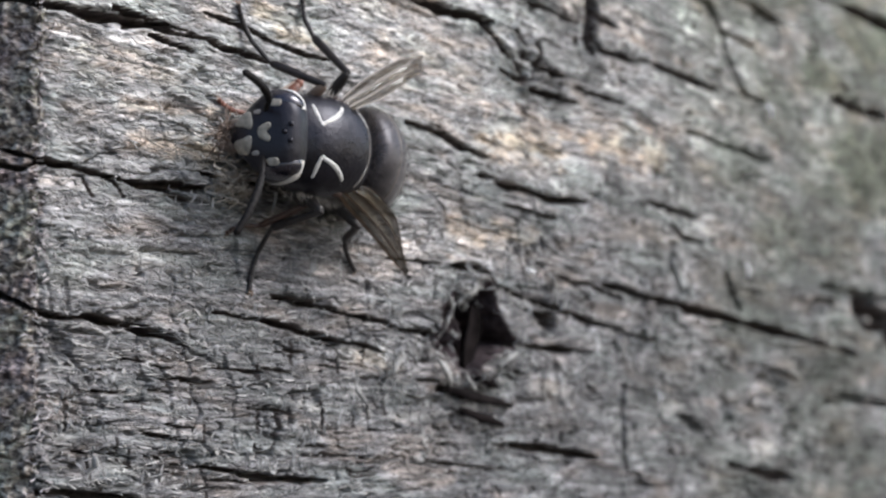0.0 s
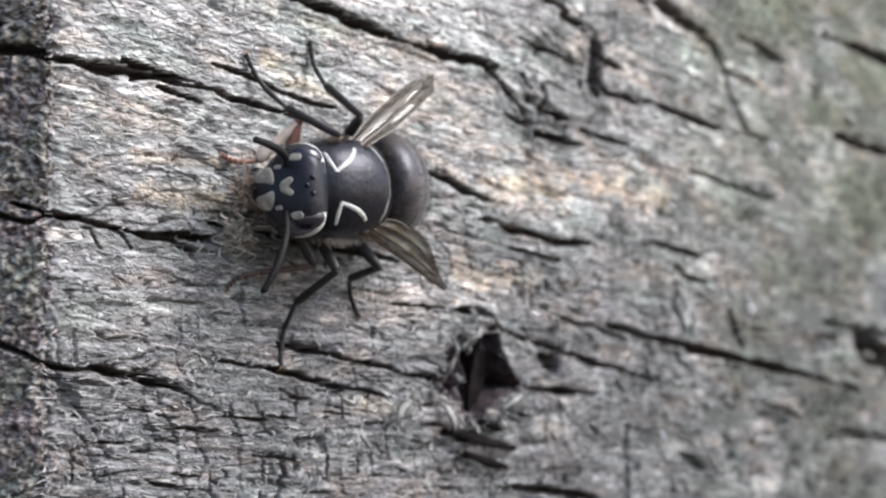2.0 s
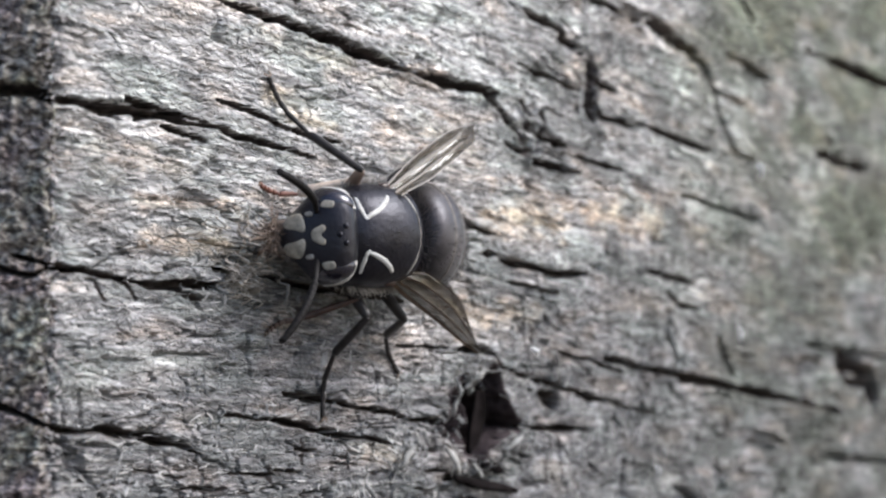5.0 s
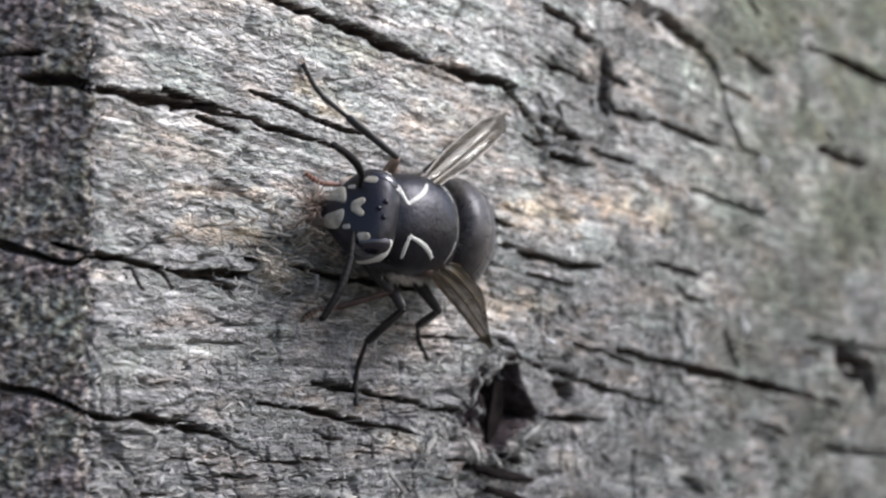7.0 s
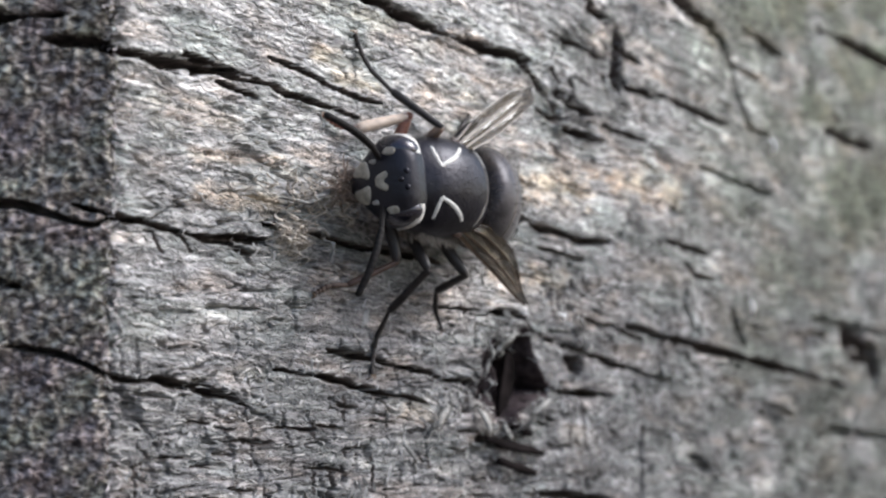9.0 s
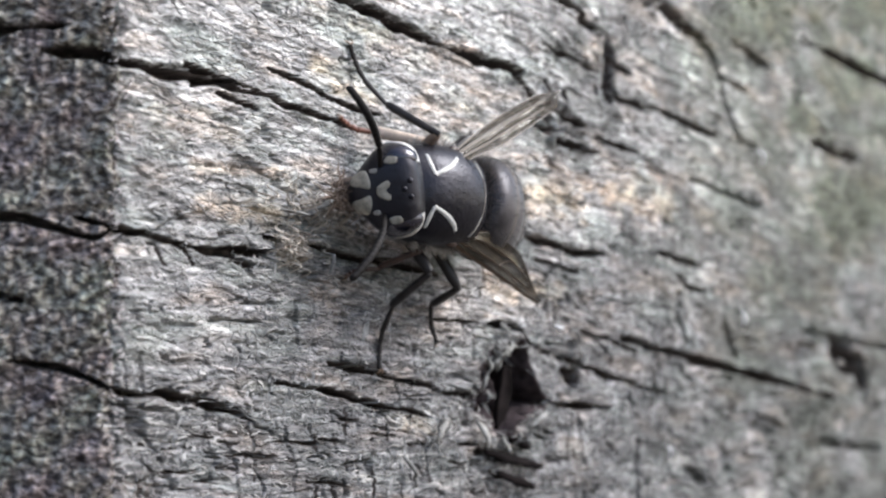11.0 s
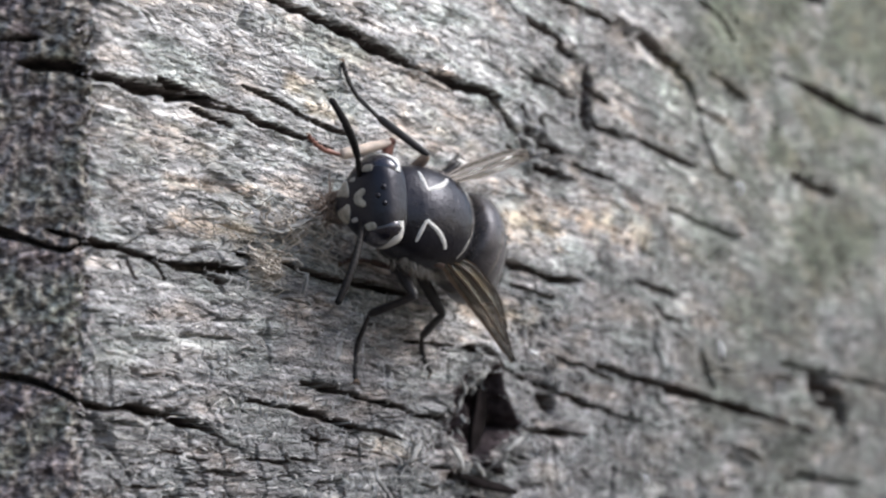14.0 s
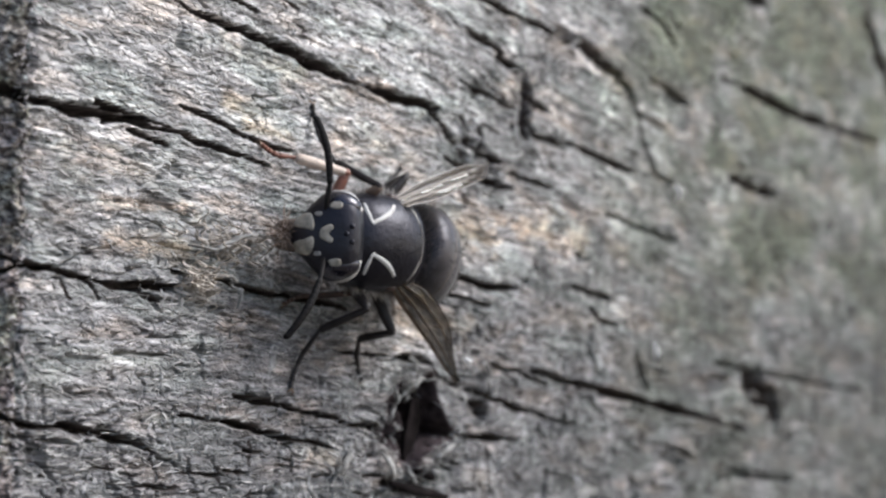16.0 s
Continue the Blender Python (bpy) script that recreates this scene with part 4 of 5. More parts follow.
def skin_band(name, points, width, mat, parent, label="", lift=0.03):
    """A raised stripe on the head that runs through the given directions."""
    line = [head_skin(p)[0] for p in points]
    fine = []
    for a, b in zip(line, line[1:]):
        fine += [a.lerp(b, k / 6) for k in range(6)]
    fine.append(line[-1])
    bm = bmesh.new()
    rows = []
    for i, p in enumerate(fine):
        way = (fine[min(i + 1, len(fine) - 1)] - fine[max(i - 1, 0)]).normalized()
        side = p.normalized().cross(way).normalized()
        w = width * math.sin(math.pi * (0.12 + 0.76 * i / (len(fine) - 1))) ** 0.7
        row = []
        for f, up in ((-1.0, -0.03), (-0.75, lift), (0.0, lift * 1.3), (0.75, lift), (1.0, -0.03)):
            q, n = head_skin(p + side * w * f)
            row.append(bm.verts.new((q + n * up) * MM))
        rows.append(row)
    for a, b in zip(rows, rows[1:]):
        for k in range(4):
            bm.faces.new((a[k], a[k + 1], b[k + 1], b[k]))
    bmesh.ops.recalc_face_normals(bm, faces=bm.faces)
    return part(name, bm, mat, parent, label)


def patch(name, outline, where, mat, parent, label="", lift=0.035):
    """A raised patch of colour that follows a curved surface."""
    cy = sum(p[0] for p in outline) / len(outline)
    cz = sum(p[1] for p in outline) / len(outline)
    fine = []
    m = len(outline)
    for i in range(m):
        p0, p1, p2, p3 = (Vector(outline[(i + d) % m]) for d in (-1, 0, 1, 2))
        for k in range(4):
            u = k / 4
            q = 0.5 * (2 * p1 + (p2 - p0) * u + (2 * p0 - 5 * p1 + 4 * p2 - p3) * u ** 2 + (3 * p1 - p0 - 3 * p2 + p3) * u ** 3)
            fine.append((q.x, q.y))
    bm = bmesh.new()
    rings = []
    for f, up in ((1.0, -0.03), (0.96, lift * 0.7), (0.8, lift), (0.5, lift), (0.2, lift)):
        ring = []
        for y, z in fine:
            p, n = where(0.95 * (cy + (y - cy) * f), 0.85 * (cz + (z - cz) * f))
            ring.append(bm.verts.new((p + n * up) * MM))
        rings.append(ring)
    k = len(fine)
    for a, b in zip(rings, rings[1:]):
        for i in range(k):
            bm.faces.new((a[i], a[(i + 1) % k], b[(i + 1) % k], b[i]))
    bm.faces.new(rings[-1])
    bmesh.ops.recalc_face_normals(bm, faces=bm.faces)
    return part(name, bm, mat, parent, label)


def band(name, line, width, where, mat, parent, label="", lift=0.018):
    """A raised stripe along a line on a curved surface; line in the surface's two coordinates."""
    bm = bmesh.new()
    rows = []
    pts = []
    for (ay, az), (by, bz) in zip(line, line[1:]):
        for k in range(4):
            pts.append((ay + (by - ay) * k / 4, az + (bz - az) * k / 4))
    pts.append(line[-1])
    for i, (y, z) in enumerate(pts):
        a, b = pts[max(i - 1, 0)], pts[min(i + 1, len(pts) - 1)]
        ln = max(math.dist(a, b), 1e-6)
        ty, tz = -(b[1] - a[1]) / ln, (b[0] - a[0]) / ln
        w = width * (0.55 + 0.45 * math.sin(math.pi * (0.08 + 0.84 * i / (len(pts) - 1))))
        row = []
        for f, up in ((-1.0, -0.03), (-0.7, lift), (0.0, lift * 1.2), (0.7, lift), (1.0, -0.03)):
            p, n = where(y + ty * w * f, z + tz * w * f)
            row.append(bm.verts.new((p + n * up) * MM))
        rows.append(row)
    for a, b in zip(rows, rows[1:]):
        for i in range(4):
            bm.faces.new((a[i], a[i + 1], b[i + 1], b[i]))
    bmesh.ops.recalc_face_normals(bm, faces=bm.faces)
    return part(name, bm, mat, parent, label)


def limb(name, keys, mat, parent, label="", sides=10):
    """A tapering limb piece along its own x axis: keys (x, half thickness, drop)."""
    return revolve(name, curve_sections([(x, drop, r, r) for x, r, drop in keys], 5 * len(keys)), mat, parent, label, sides)


def ellipsoid(name, centre, half, mat, parent, label="", turn=None, segs=24):
    bm = bmesh.new()
    bmesh.ops.create_uvsphere(bm, u_segments=segs, v_segments=segs // 2, radius=1.0)
    m = Matrix.Translation(Vector(centre) * MM) @ (turn or Matrix()) @ Matrix.Diagonal((*[h * MM for h in half], 1.0))
    bmesh.ops.transform(bm, matrix=m, verts=bm.verts)
    return part(name, bm, mat, parent, label)


LEGS = {  # root on the thorax, femur, tibia, tarsus lengths, colours
    "front": ((1.7, 1.0, -1.35), 2.5, 2.6, 2.0),
    "middle": ((0.3, 1.25, -1.6), 3.0, 2.9, 3.3),
    "hind": ((-1.3, 1.2, -1.5), 3.3, 3.1, 2.6),
}
NECK = Vector((2.4, 0, 0.1))


def build_hornet():
    hornet = tagged(new("hornet"), "black and ivory hornet scraping fibres off the grey timber", "hornet")
    thorax = revolve("thorax", curve_sections(THORAX_KEYS, 40), BLACK, hornet, "glossy black domed thorax", 36, 2.15)

    for s in (-1, 1):
        band("pronotum_stripe", [(1.42, 1.66 * s), (1.44, 1.34 * s), (1.42, 1.02 * s), (1.34, 0.72 * s)], 0.10, thorax_top, IVORY, thorax, "ivory stripe")
        band("shoulder_stripe", [(1.36, 0.72 * s), (0.95, 0.92 * s), (0.45, 1.18 * s), (0.05, 1.46 * s), (-0.2, 1.68 * s)], 0.125, thorax_top, IVORY, thorax, "ivory stripe")
        ellipsoid("tegula", (-0.75, 2.15 * s, 0.72), (0.36, 0.2, 0.24), DARKBROWN, thorax, "dark brown wing joint")
    band("scutellum_edge", [(-1.66, -1.05), (-1.78, -0.65), (-1.85, 0.0), (-1.78, 0.65), (-1.66, 1.05)], 0.075, thorax_top, MARGIN, thorax, "thin dull edge")
    for s in (-1, 1):
        band("scutellum_side", [(-1.32, 1.85 * s), (-1.48, 1.55 * s), (-1.64, 1.1 * s), (-1.72, 0.85 * s)], 0.1, thorax_top, GREYBAND, thorax, "thin pale edge")

    # abdomen: overlapping tergites, each with a pale hind edge
    keys = [(-2.45, -0.4, 0.35, 0.35), (-2.6, -0.25, 1.4, 1.3), (-2.95, -0.14, 2.1, 1.93), (-3.8, -0.18, 2.42, 2.1), (-5.0, -0.5, 2.46, 2.06),
            (-6.1, -1.05, 2.24, 1.86), (-7.1, -1.4, 1.86, 1.48), (-8.0, -1.62, 1.3, 1.0), (-8.7, -1.82, 0.65, 0.5), (-9.0, -1.9, 0.1, 0.1)]
    secs = curve_sections(keys, 61)
    abdomen = []
    cuts = [(0, 22), (20, 34), (32, 43), (41, 50), (48, 60)]
    for k, (a, b) in enumerate(cuts):
        swell = [(x, cz, ry * (1.0 + 0.015 * (i / (b - a))), rz * (1.0 + 0.015 * (i / (b - a)))) for i, (x, cz, ry, rz) in enumerate(secs[a:b + 1])]
        tergite = revolve("tergite", swell, ABDOMEN, hornet, "dark hairy abdomen plate", 40)
        abdomen.append(tergite)
        if k < 4:
            x, cz, ry, rz = swell[-1]
            edge = [(x + 0.16, cz, ry * 1.004, rz * 1.004), (x + 0.08, cz, ry * 1.014, rz * 1.014), (x - 0.02, cz, ry * 1.012, rz * 1.012), (x - 0.06, cz, ry * 0.99, rz * 0.99)]
            revolve("pale_edge", edge, MARGIN, tergite, "narrow dull grey hind edge", 40)

    # head
    head = new("head", bpy.data.meshes.new("head"))
    bm = bmesh.new()
    bmesh.ops.create_uvsphere(bm, u_segments=48, v_segments=32, radius=1.0)
    for v in bm.verts:
        v.co = head_skin(v.co)[0] * MM
    bm.to_mesh(head.data)
    bm.free()
    head.data.materials.append(BLACK)
    for poly in head.data.polygons:
        poly.use_smooth = True
    head.parent = hornet
    head["label"] = "black head with ivory face marks"
    # ivory face marks
    patch("frons_spot", [(0.0, 0.38), (-0.25, 0.62), (-0.46, 0.52), (-0.38, 0.2), (-0.18, -0.1), (0.18, -0.1), (0.38, 0.2), (0.46, 0.52), (0.25, 0.62)], head_front, DULL_IVORY, head, "ivory notched spot")
    for s in (-1, 1):
        patch("clypeus_mark", [(0.14 * s, -0.52), (0.45 * s, -0.42), (0.95 * s, -0.62), (1.02 * s, -0.95), (0.85 * s, -1.5), (0.55 * s, -1.72), (0.34 * s, -1.5), (0.26 * s, -1.0)], head_front, DULL_IVORY, head, "ivory cheek patch")
        patch("inner_eye_mark", [(1.2 * s, 0.95), (1.5 * s, 1.05), (1.56 * s, 0.55), (1.28 * s, 0.35)], head_front, DULL_IVORY, head, "ivory patch by the eye")
        patch("malar_mark", [(0.85 * s, -0.1), (1.05 * s, -0.05), (1.05 * s, -0.4), (0.9 * s, -0.45)], head_front, GREYBAND, head, "small pale mark")
        ellipsoid("compound_eye", (0.28, 1.42 * s, 0.66), (0.80, 0.62, 0.96), EYE, head, "dark glossy kidney-shaped eye", Matrix.Rotation(radians(12 * s), 4, "X"), 32)

        skin_band("eye_rim", [(0.16, 1.2 * s, 1.75), (0.08, 1.7 * s, 1.5), (-0.06, 2.05 * s, 1.1), (-0.2, 2.15 * s, 0.6), (-0.22, 2.05 * s, 0.1)], 0.38, IVORY, head, "ivory band behind the eye", 0.05)
        mand = revolve("mandible", curve_sections([(0.0, 0.0, 0.26, 0.30), (0.3, -0.05, 0.27, 0.28), (0.6, -0.12, 0.2, 0.24), (0.85, -0.18, 0.11, 0.16), (0.95, -0.2, 0.04, 0.06)], 20), MANDIBLE, head, "dusty brown toothed jaw", 14)
        mand.matrix_basis = Matrix.Translation(Vector((0.36, 0.52 * s, -1.38)) * MM) @ pose(0, 0, 0, 0, 72, -30 * s)
        ellipsoid("antenna_socket", (0.93, 1.0 * s, 0.08), (0.22, 0.24, 0.24), BLACK, head)
    for y, z in ((0.0, 1.12), (0.36, 1.36), (-0.36, 1.36)):
        p, n = head_front(y, z)
        ellipsoid("ocellus", p, (0.13, 0.13, 0.13), BLACK, head, "small black simple eye", None, 12)
    ellipsoid("labrum", (0.52, 0, -1.36), (0.3, 0.45, 0.26), DARKBROWN, head)
    rng = random.Random(44)
    wad = []
    for _ in range(120):
        way = Vector((rng.gauss(0, 1), rng.gauss(0, 1), rng.gauss(0, 1))).normalized()
        p = Vector((0.72, 0, -1.92)) + way * rng.uniform(0.1, 0.62)
        bend = Vector((rng.gauss(0, 0.3), rng.gauss(0, 0.3), rng.gauss(0, 0.3)))
        wad.append(([p, p + bend, p + bend * 1.4 + way * 0.25], [0.03, 0.03, 0.01]))
    ob = many_tubes("fibre_wad", wad, WAD, head)
    tagged(ob, "brown wad of chewed wood fibres", kind="stuff")
    antennae = []
    for s in (-1, 1):
        keys = [(0.0, 0.10, 0.0), (0.3, 0.125, 0.08), (1.0, 0.135, 0.24), (1.3, 0.10, 0.30)]
        for k in range(11):  # the lash, in short segments
            x0, r = 1.36 + 0.272 * k, 0.15 + 0.03 * math.sin(math.pi * (k + 1) / 12)
            arch = [0.32 - 0.115 * max(x - 1.9, 0) ** 2.1 for x in (x0 + 0.04, x0 + 0.2, x0 + 0.265)]
            keys += [(x0 + 0.04, r, arch[0]), (x0 + 0.2, r * 1.02, arch[1]), (x0 + 0.265, r * 0.93, arch[2])]
        keys.append((4.42, 0.05, keys[-1][2] - 0.05))
        ant = limb("antenna", keys, FEELER, head, "dark jointed antenna with a bent lash")
        antennae.append(ant)

    # wings, folded lengthwise: ridges and furrows run from the joint to the tip
    wings = []
    right = [(0.46, -0.16), (0.20, -0.05), (-0.06, 0.06), (-0.20, 0.12), (-0.35, 0.045), (-0.66, 0.20), (-0.83, 0.115), (-1.12, 0.25)]
    left = [(-0.26, -0.06), (-0.10, 0.10), (0.12, 0.12), (0.40, 0.02), (0.66, 0.12), (0.92, 0.0), (1.10, 0.05), (1.22, 0.0)]
    for s, lines in ((-1, right), (1, left)):
        bm = bmesh.new()
        rows = []
        n = 26
        for k in range(n + 1):
            t = k / n
            if s < 0:
                fore = 0.45 + 0.55 * smooth(0.0, 0.45, t) - 0.75 * smooth(0.86, 1.0, t)
                hind = 0.75 + 0.25 * smooth(0.0, 0.3, t) - 0.12 * smooth(0.55, 0.8, t) - 0.75 * smooth(0.80, 1.0, t)
                bow = 0.12 * math.sin(math.pi * t)
            else:
                fore = 0.55 + 0.45 * smooth(0.0, 0.2, t) - 0.4 * smooth(0.8, 1.0, t)
                hind = 0.50 + 0.50 * smooth(0.0, 0.28, t) - 0.92 * smooth(0.5, 1.0, t)
                bow = 0.1 * math.sin(math.pi * t)
            row = []
            for j, (f, up) in enumerate(lines):
                wide = fore if (f > 0) == (s < 0) else hind
                if s < 0 and j == 6:  # the hind cell bulges only in the middle of the wing
                    up += 0.10 * (1 - smooth(0.30, 0.40, t) * smooth(0.72, 0.62, t))
                if s < 0 and j == 4:
                    up += 0.10 * smooth(0.68, 0.80, t)
                row.append((7.5 * t, f * wide + bow, up * (1 - 0.35 * t) + 0.02 * math.sin(11 * t + 2 * j)))
            rows.append(row)
        m = len(lines)
        for off in (0.0, -0.02):
            grid = [[bm.verts.new(((x * MM), y * MM, (z + off) * MM)) for x, y, z in row] for row in rows]
            for a, b in zip(grid, grid[1:]):
                for j in range(m - 1):
                    bm.faces.new((a[j], a[j + 1], b[j + 1], b[j]) if off == 0 else (a[j + 1], a[j], b[j], b[j + 1]))
        wing = part("wing", bm, WING, hornet, "smoky brown folded wing with glossy ridges")
        for poly in wing.data.polygons:
            poly.use_smooth = False
        veins = ((0, 0.06, 26), (3, 0.075, 22), (5, 0.065, 21), (7, 0.045, 20), (2, 0.03, 24)) if s < 0 else ((0, 0.11, 26), (2, 0.05, 23), (4, 0.045, 22), (7, 0.035, 24))
        for j, r0, last in veins:
            path = [Vector(rows[k][j]) + Vector((0, 0, 0.02)) for k in range(0, last + 1, 2)]
            many_tubes("vein", [(path, [r0 * (1 - 0.55 * k / len(path)) for k in range(len(path))])], VEIN, wing)
        for k, a, b in (((19, 2, 5), (16, 5, 7)) if s < 0 else ((12, 2, 4), (17, 4, 7))):
            path = [Vector(rows[k + (j - a)][j]) + Vector((0, 0, 0.03)) for j in range(a, b + 1)]
            many_tubes("cross_vein", [(path, [0.035] * len(path))], VEIN, wing)
        wings.append(wing)

    # legs in pieces
    legs = {}
    for which, (root, fe, ti, ta) in LEGS.items():
        for s in (-1, 1):
            front = which == "front"
            fat = (1.3 if s < 0 else 0.8) if front else 1.0
            ellipsoid("coxa", (root[0], root[1] * s, root[2] + 0.15), (0.55, 0.5, 0.6), LEG, hornet)
            skin = {"front": RUST, "middle": THIGH, "hind": LEG}[which] if s < 0 else LEG
            femur = limb("femur", [(-0.1, 0.16, 0), (0.3, 0.25, 0), (fe * 0.55, 0.29, 0), (fe * 0.9, 0.24, 0), (fe, 0.15, 0)], skin, hornet, "rust-brown thigh" if s < 0 and which != "hind" else "dark thigh")
            tibia = limb("tibia", [(-0.05, 0.15 * fat, 0), (0.3, 0.17 * fat, 0), (ti * 0.6, 0.20 * fat, 0), (ti * 0.92, 0.20 * fat, 0), (ti, 0.12 * fat, 0)], (TAN if s < 0 else DARKBROWN) if front else LEG, hornet,
                         "pale reddish shin" if front and s < 0 else "dark shin")
            if front and s < 0:
                ellipsoid("knee", (0.0, 0, 0), (0.24, 0.22, 0.22), RUST, tibia, "orange-red knee")
            keys = [(-0.04, 0.10, 0)]
            for k in range(5):
                x0 = ta * (0, 0.4, 0.58, 0.72, 0.82)[k]
                x1 = ta * (0.4, 0.58, 0.72, 0.82, 0.94)[k]
                keys += [(x, r, -0.11 * ta * math.sin(math.pi * x / ta)) for x, r in ((x0 + 0.06, 0.10), (x1 - 0.05, 0.135), (x1, 0.085))]
            tarsus = limb("tarsus", keys, (RUST if s < 0 else DARKBROWN) if front else LEG, hornet, "rust-red jointed foot" if front and s < 0 else "dark jointed foot", 8)
            claws = []
            for c in (-1, 1):
                claws.append(([(ta * 0.92, 0, 0), (ta * 0.97, 0.14 * c, 0.03), (ta * 1.03, 0.24 * c, -0.10)], [0.05, 0.045, 0.01]))
            many_tubes("claw", claws, BROWN, tarsus)
            legs[which, s] = (femur, tibia, tarsus)

    # short hairs
    rng = random.Random(21)
    hairs, rear = [], []
    tsecs = curve_sections(THORAX_KEYS, 41)
    for _ in range(1900):
        if rng.random() < 0.5:
            coat = hairs
            x, cz, ry, rz = rng.choice(tsecs[4:])
            ang = rng.uniform(-0.5, math.pi + 0.5)
            grow = (0.08, 0.24)
        else:
            coat = rear
            x, cz, ry, rz = rng.choice(secs[6:58])
            ang = rng.uniform(-0.3, math.pi + 0.3)
            grow = (0.08, 0.24)
            if x > -3.9:  # long hairs on the front of the abdomen
                grow = (0.12, 0.3)
        p = Vector((x, ry * math.cos(ang), cz + rz * math.sin(ang)))
        nrm = Vector((rng.gauss(-0.25, 0.3), math.cos(ang), math.sin(ang))).normalized()
        ln = rng.uniform(*grow)
        coat.append(([p - nrm * 0.03, p + nrm * ln * 0.5 + Vector((-0.02, 0, 0)), p + nrm * ln + Vector((-0.1, 0, 0))], [0.009, 0.007, 0.003]))
    pale = []
    for _ in range(1500):
        x = rng.uniform(-3.2, 1.2)
        side = rng.choice((-1, 1))
        sec = min(tsecs, key=lambda q: abs(q[0] - x))
        ang = rng.uniform(-0.95, 0.15)
        p = Vector((x, side * sec[2] * math.cos(ang), sec[1] + sec[3] * math.sin(ang)))
        nrm = Vector((rng.gauss(-0.3, 0.35), side * math.cos(ang), math.sin(ang) + rng.gauss(0, 0.2))).normalized()
        ln = rng.uniform(0.2, 0.55)
        pale.append(([p - nrm * 0.03, p + nrm * ln * 0.5, p + nrm * ln + Vector((-0.1, 0, 0))], [0.019, 0.015, 0.004]))
    waist = []
    for _ in range(650):
        x, cz, ry, rz = rng.choice(secs[3:13])
        ang = rng.uniform(-0.2, math.pi + 0.2)
        p = Vector((x, ry * math.cos(ang), cz + rz * math.sin(ang)))
        nrm = Vector((rng.gauss(0.35, 0.25), math.cos(ang), math.sin(ang))).normalized()
        ln = rng.uniform(0.14, 0.36)
        waist.append(([p - nrm * 0.03, p + nrm * ln * 0.5, p + nrm * ln + Vector((0, 0.04 * math.cos(ang), 0.04))], [0.014, 0.011, 0.004]))
    abdomen.append(tagged(many_tubes("waist_hair", waist, WAIST_HAIR, hornet), "soft grey hairs on the front of the abdomen", kind="stuff"))
    abdomen.append(tagged(many_tubes("abdomen_hair", rear, HAIR, hornet), "short dark hairs on the abdomen", kind="stuff"))
    tagged(many_tubes("flank_hair", pale, PALE_HAIR, hornet), "pale grey hairs along the flanks", kind="stuff")
    ob = many_tubes("body_hair", hairs, HAIR, hornet)
    tagged(ob, "short grey hairs", kind="stuff")
    return hornet, head, antennae, wings, legs, abdomen


HORNET, HEAD, ANTENNAE, WINGS, LEG_PARTS, ABDOMEN_PARTS = build_hornet()

def stand(x, z, height, turn, lean, rise):
    """The body's pose: its place over the wood in millimetres, its turn on the wood, its lean to a side and its rise at the front, in degrees."""
    a, p, r = radians(turn), radians(rise), radians(lean)
    ahead, up = Vector((-math.cos(a), 0, math.sin(a))), Vector((0, -1, 0))
    ahead, up = math.cos(p) * ahead + math.sin(p) * up, math.cos(p) * up - math.sin(p) * ahead
    left = up.cross(ahead)
    left, up = math.cos(r) * left + math.sin(r) * up, math.cos(r) * up - math.sin(r) * left
    m = Matrix((ahead, left, up)).transposed().to_4x4()
    m.translation = Vector((x, -height, z)) * MM
    return m


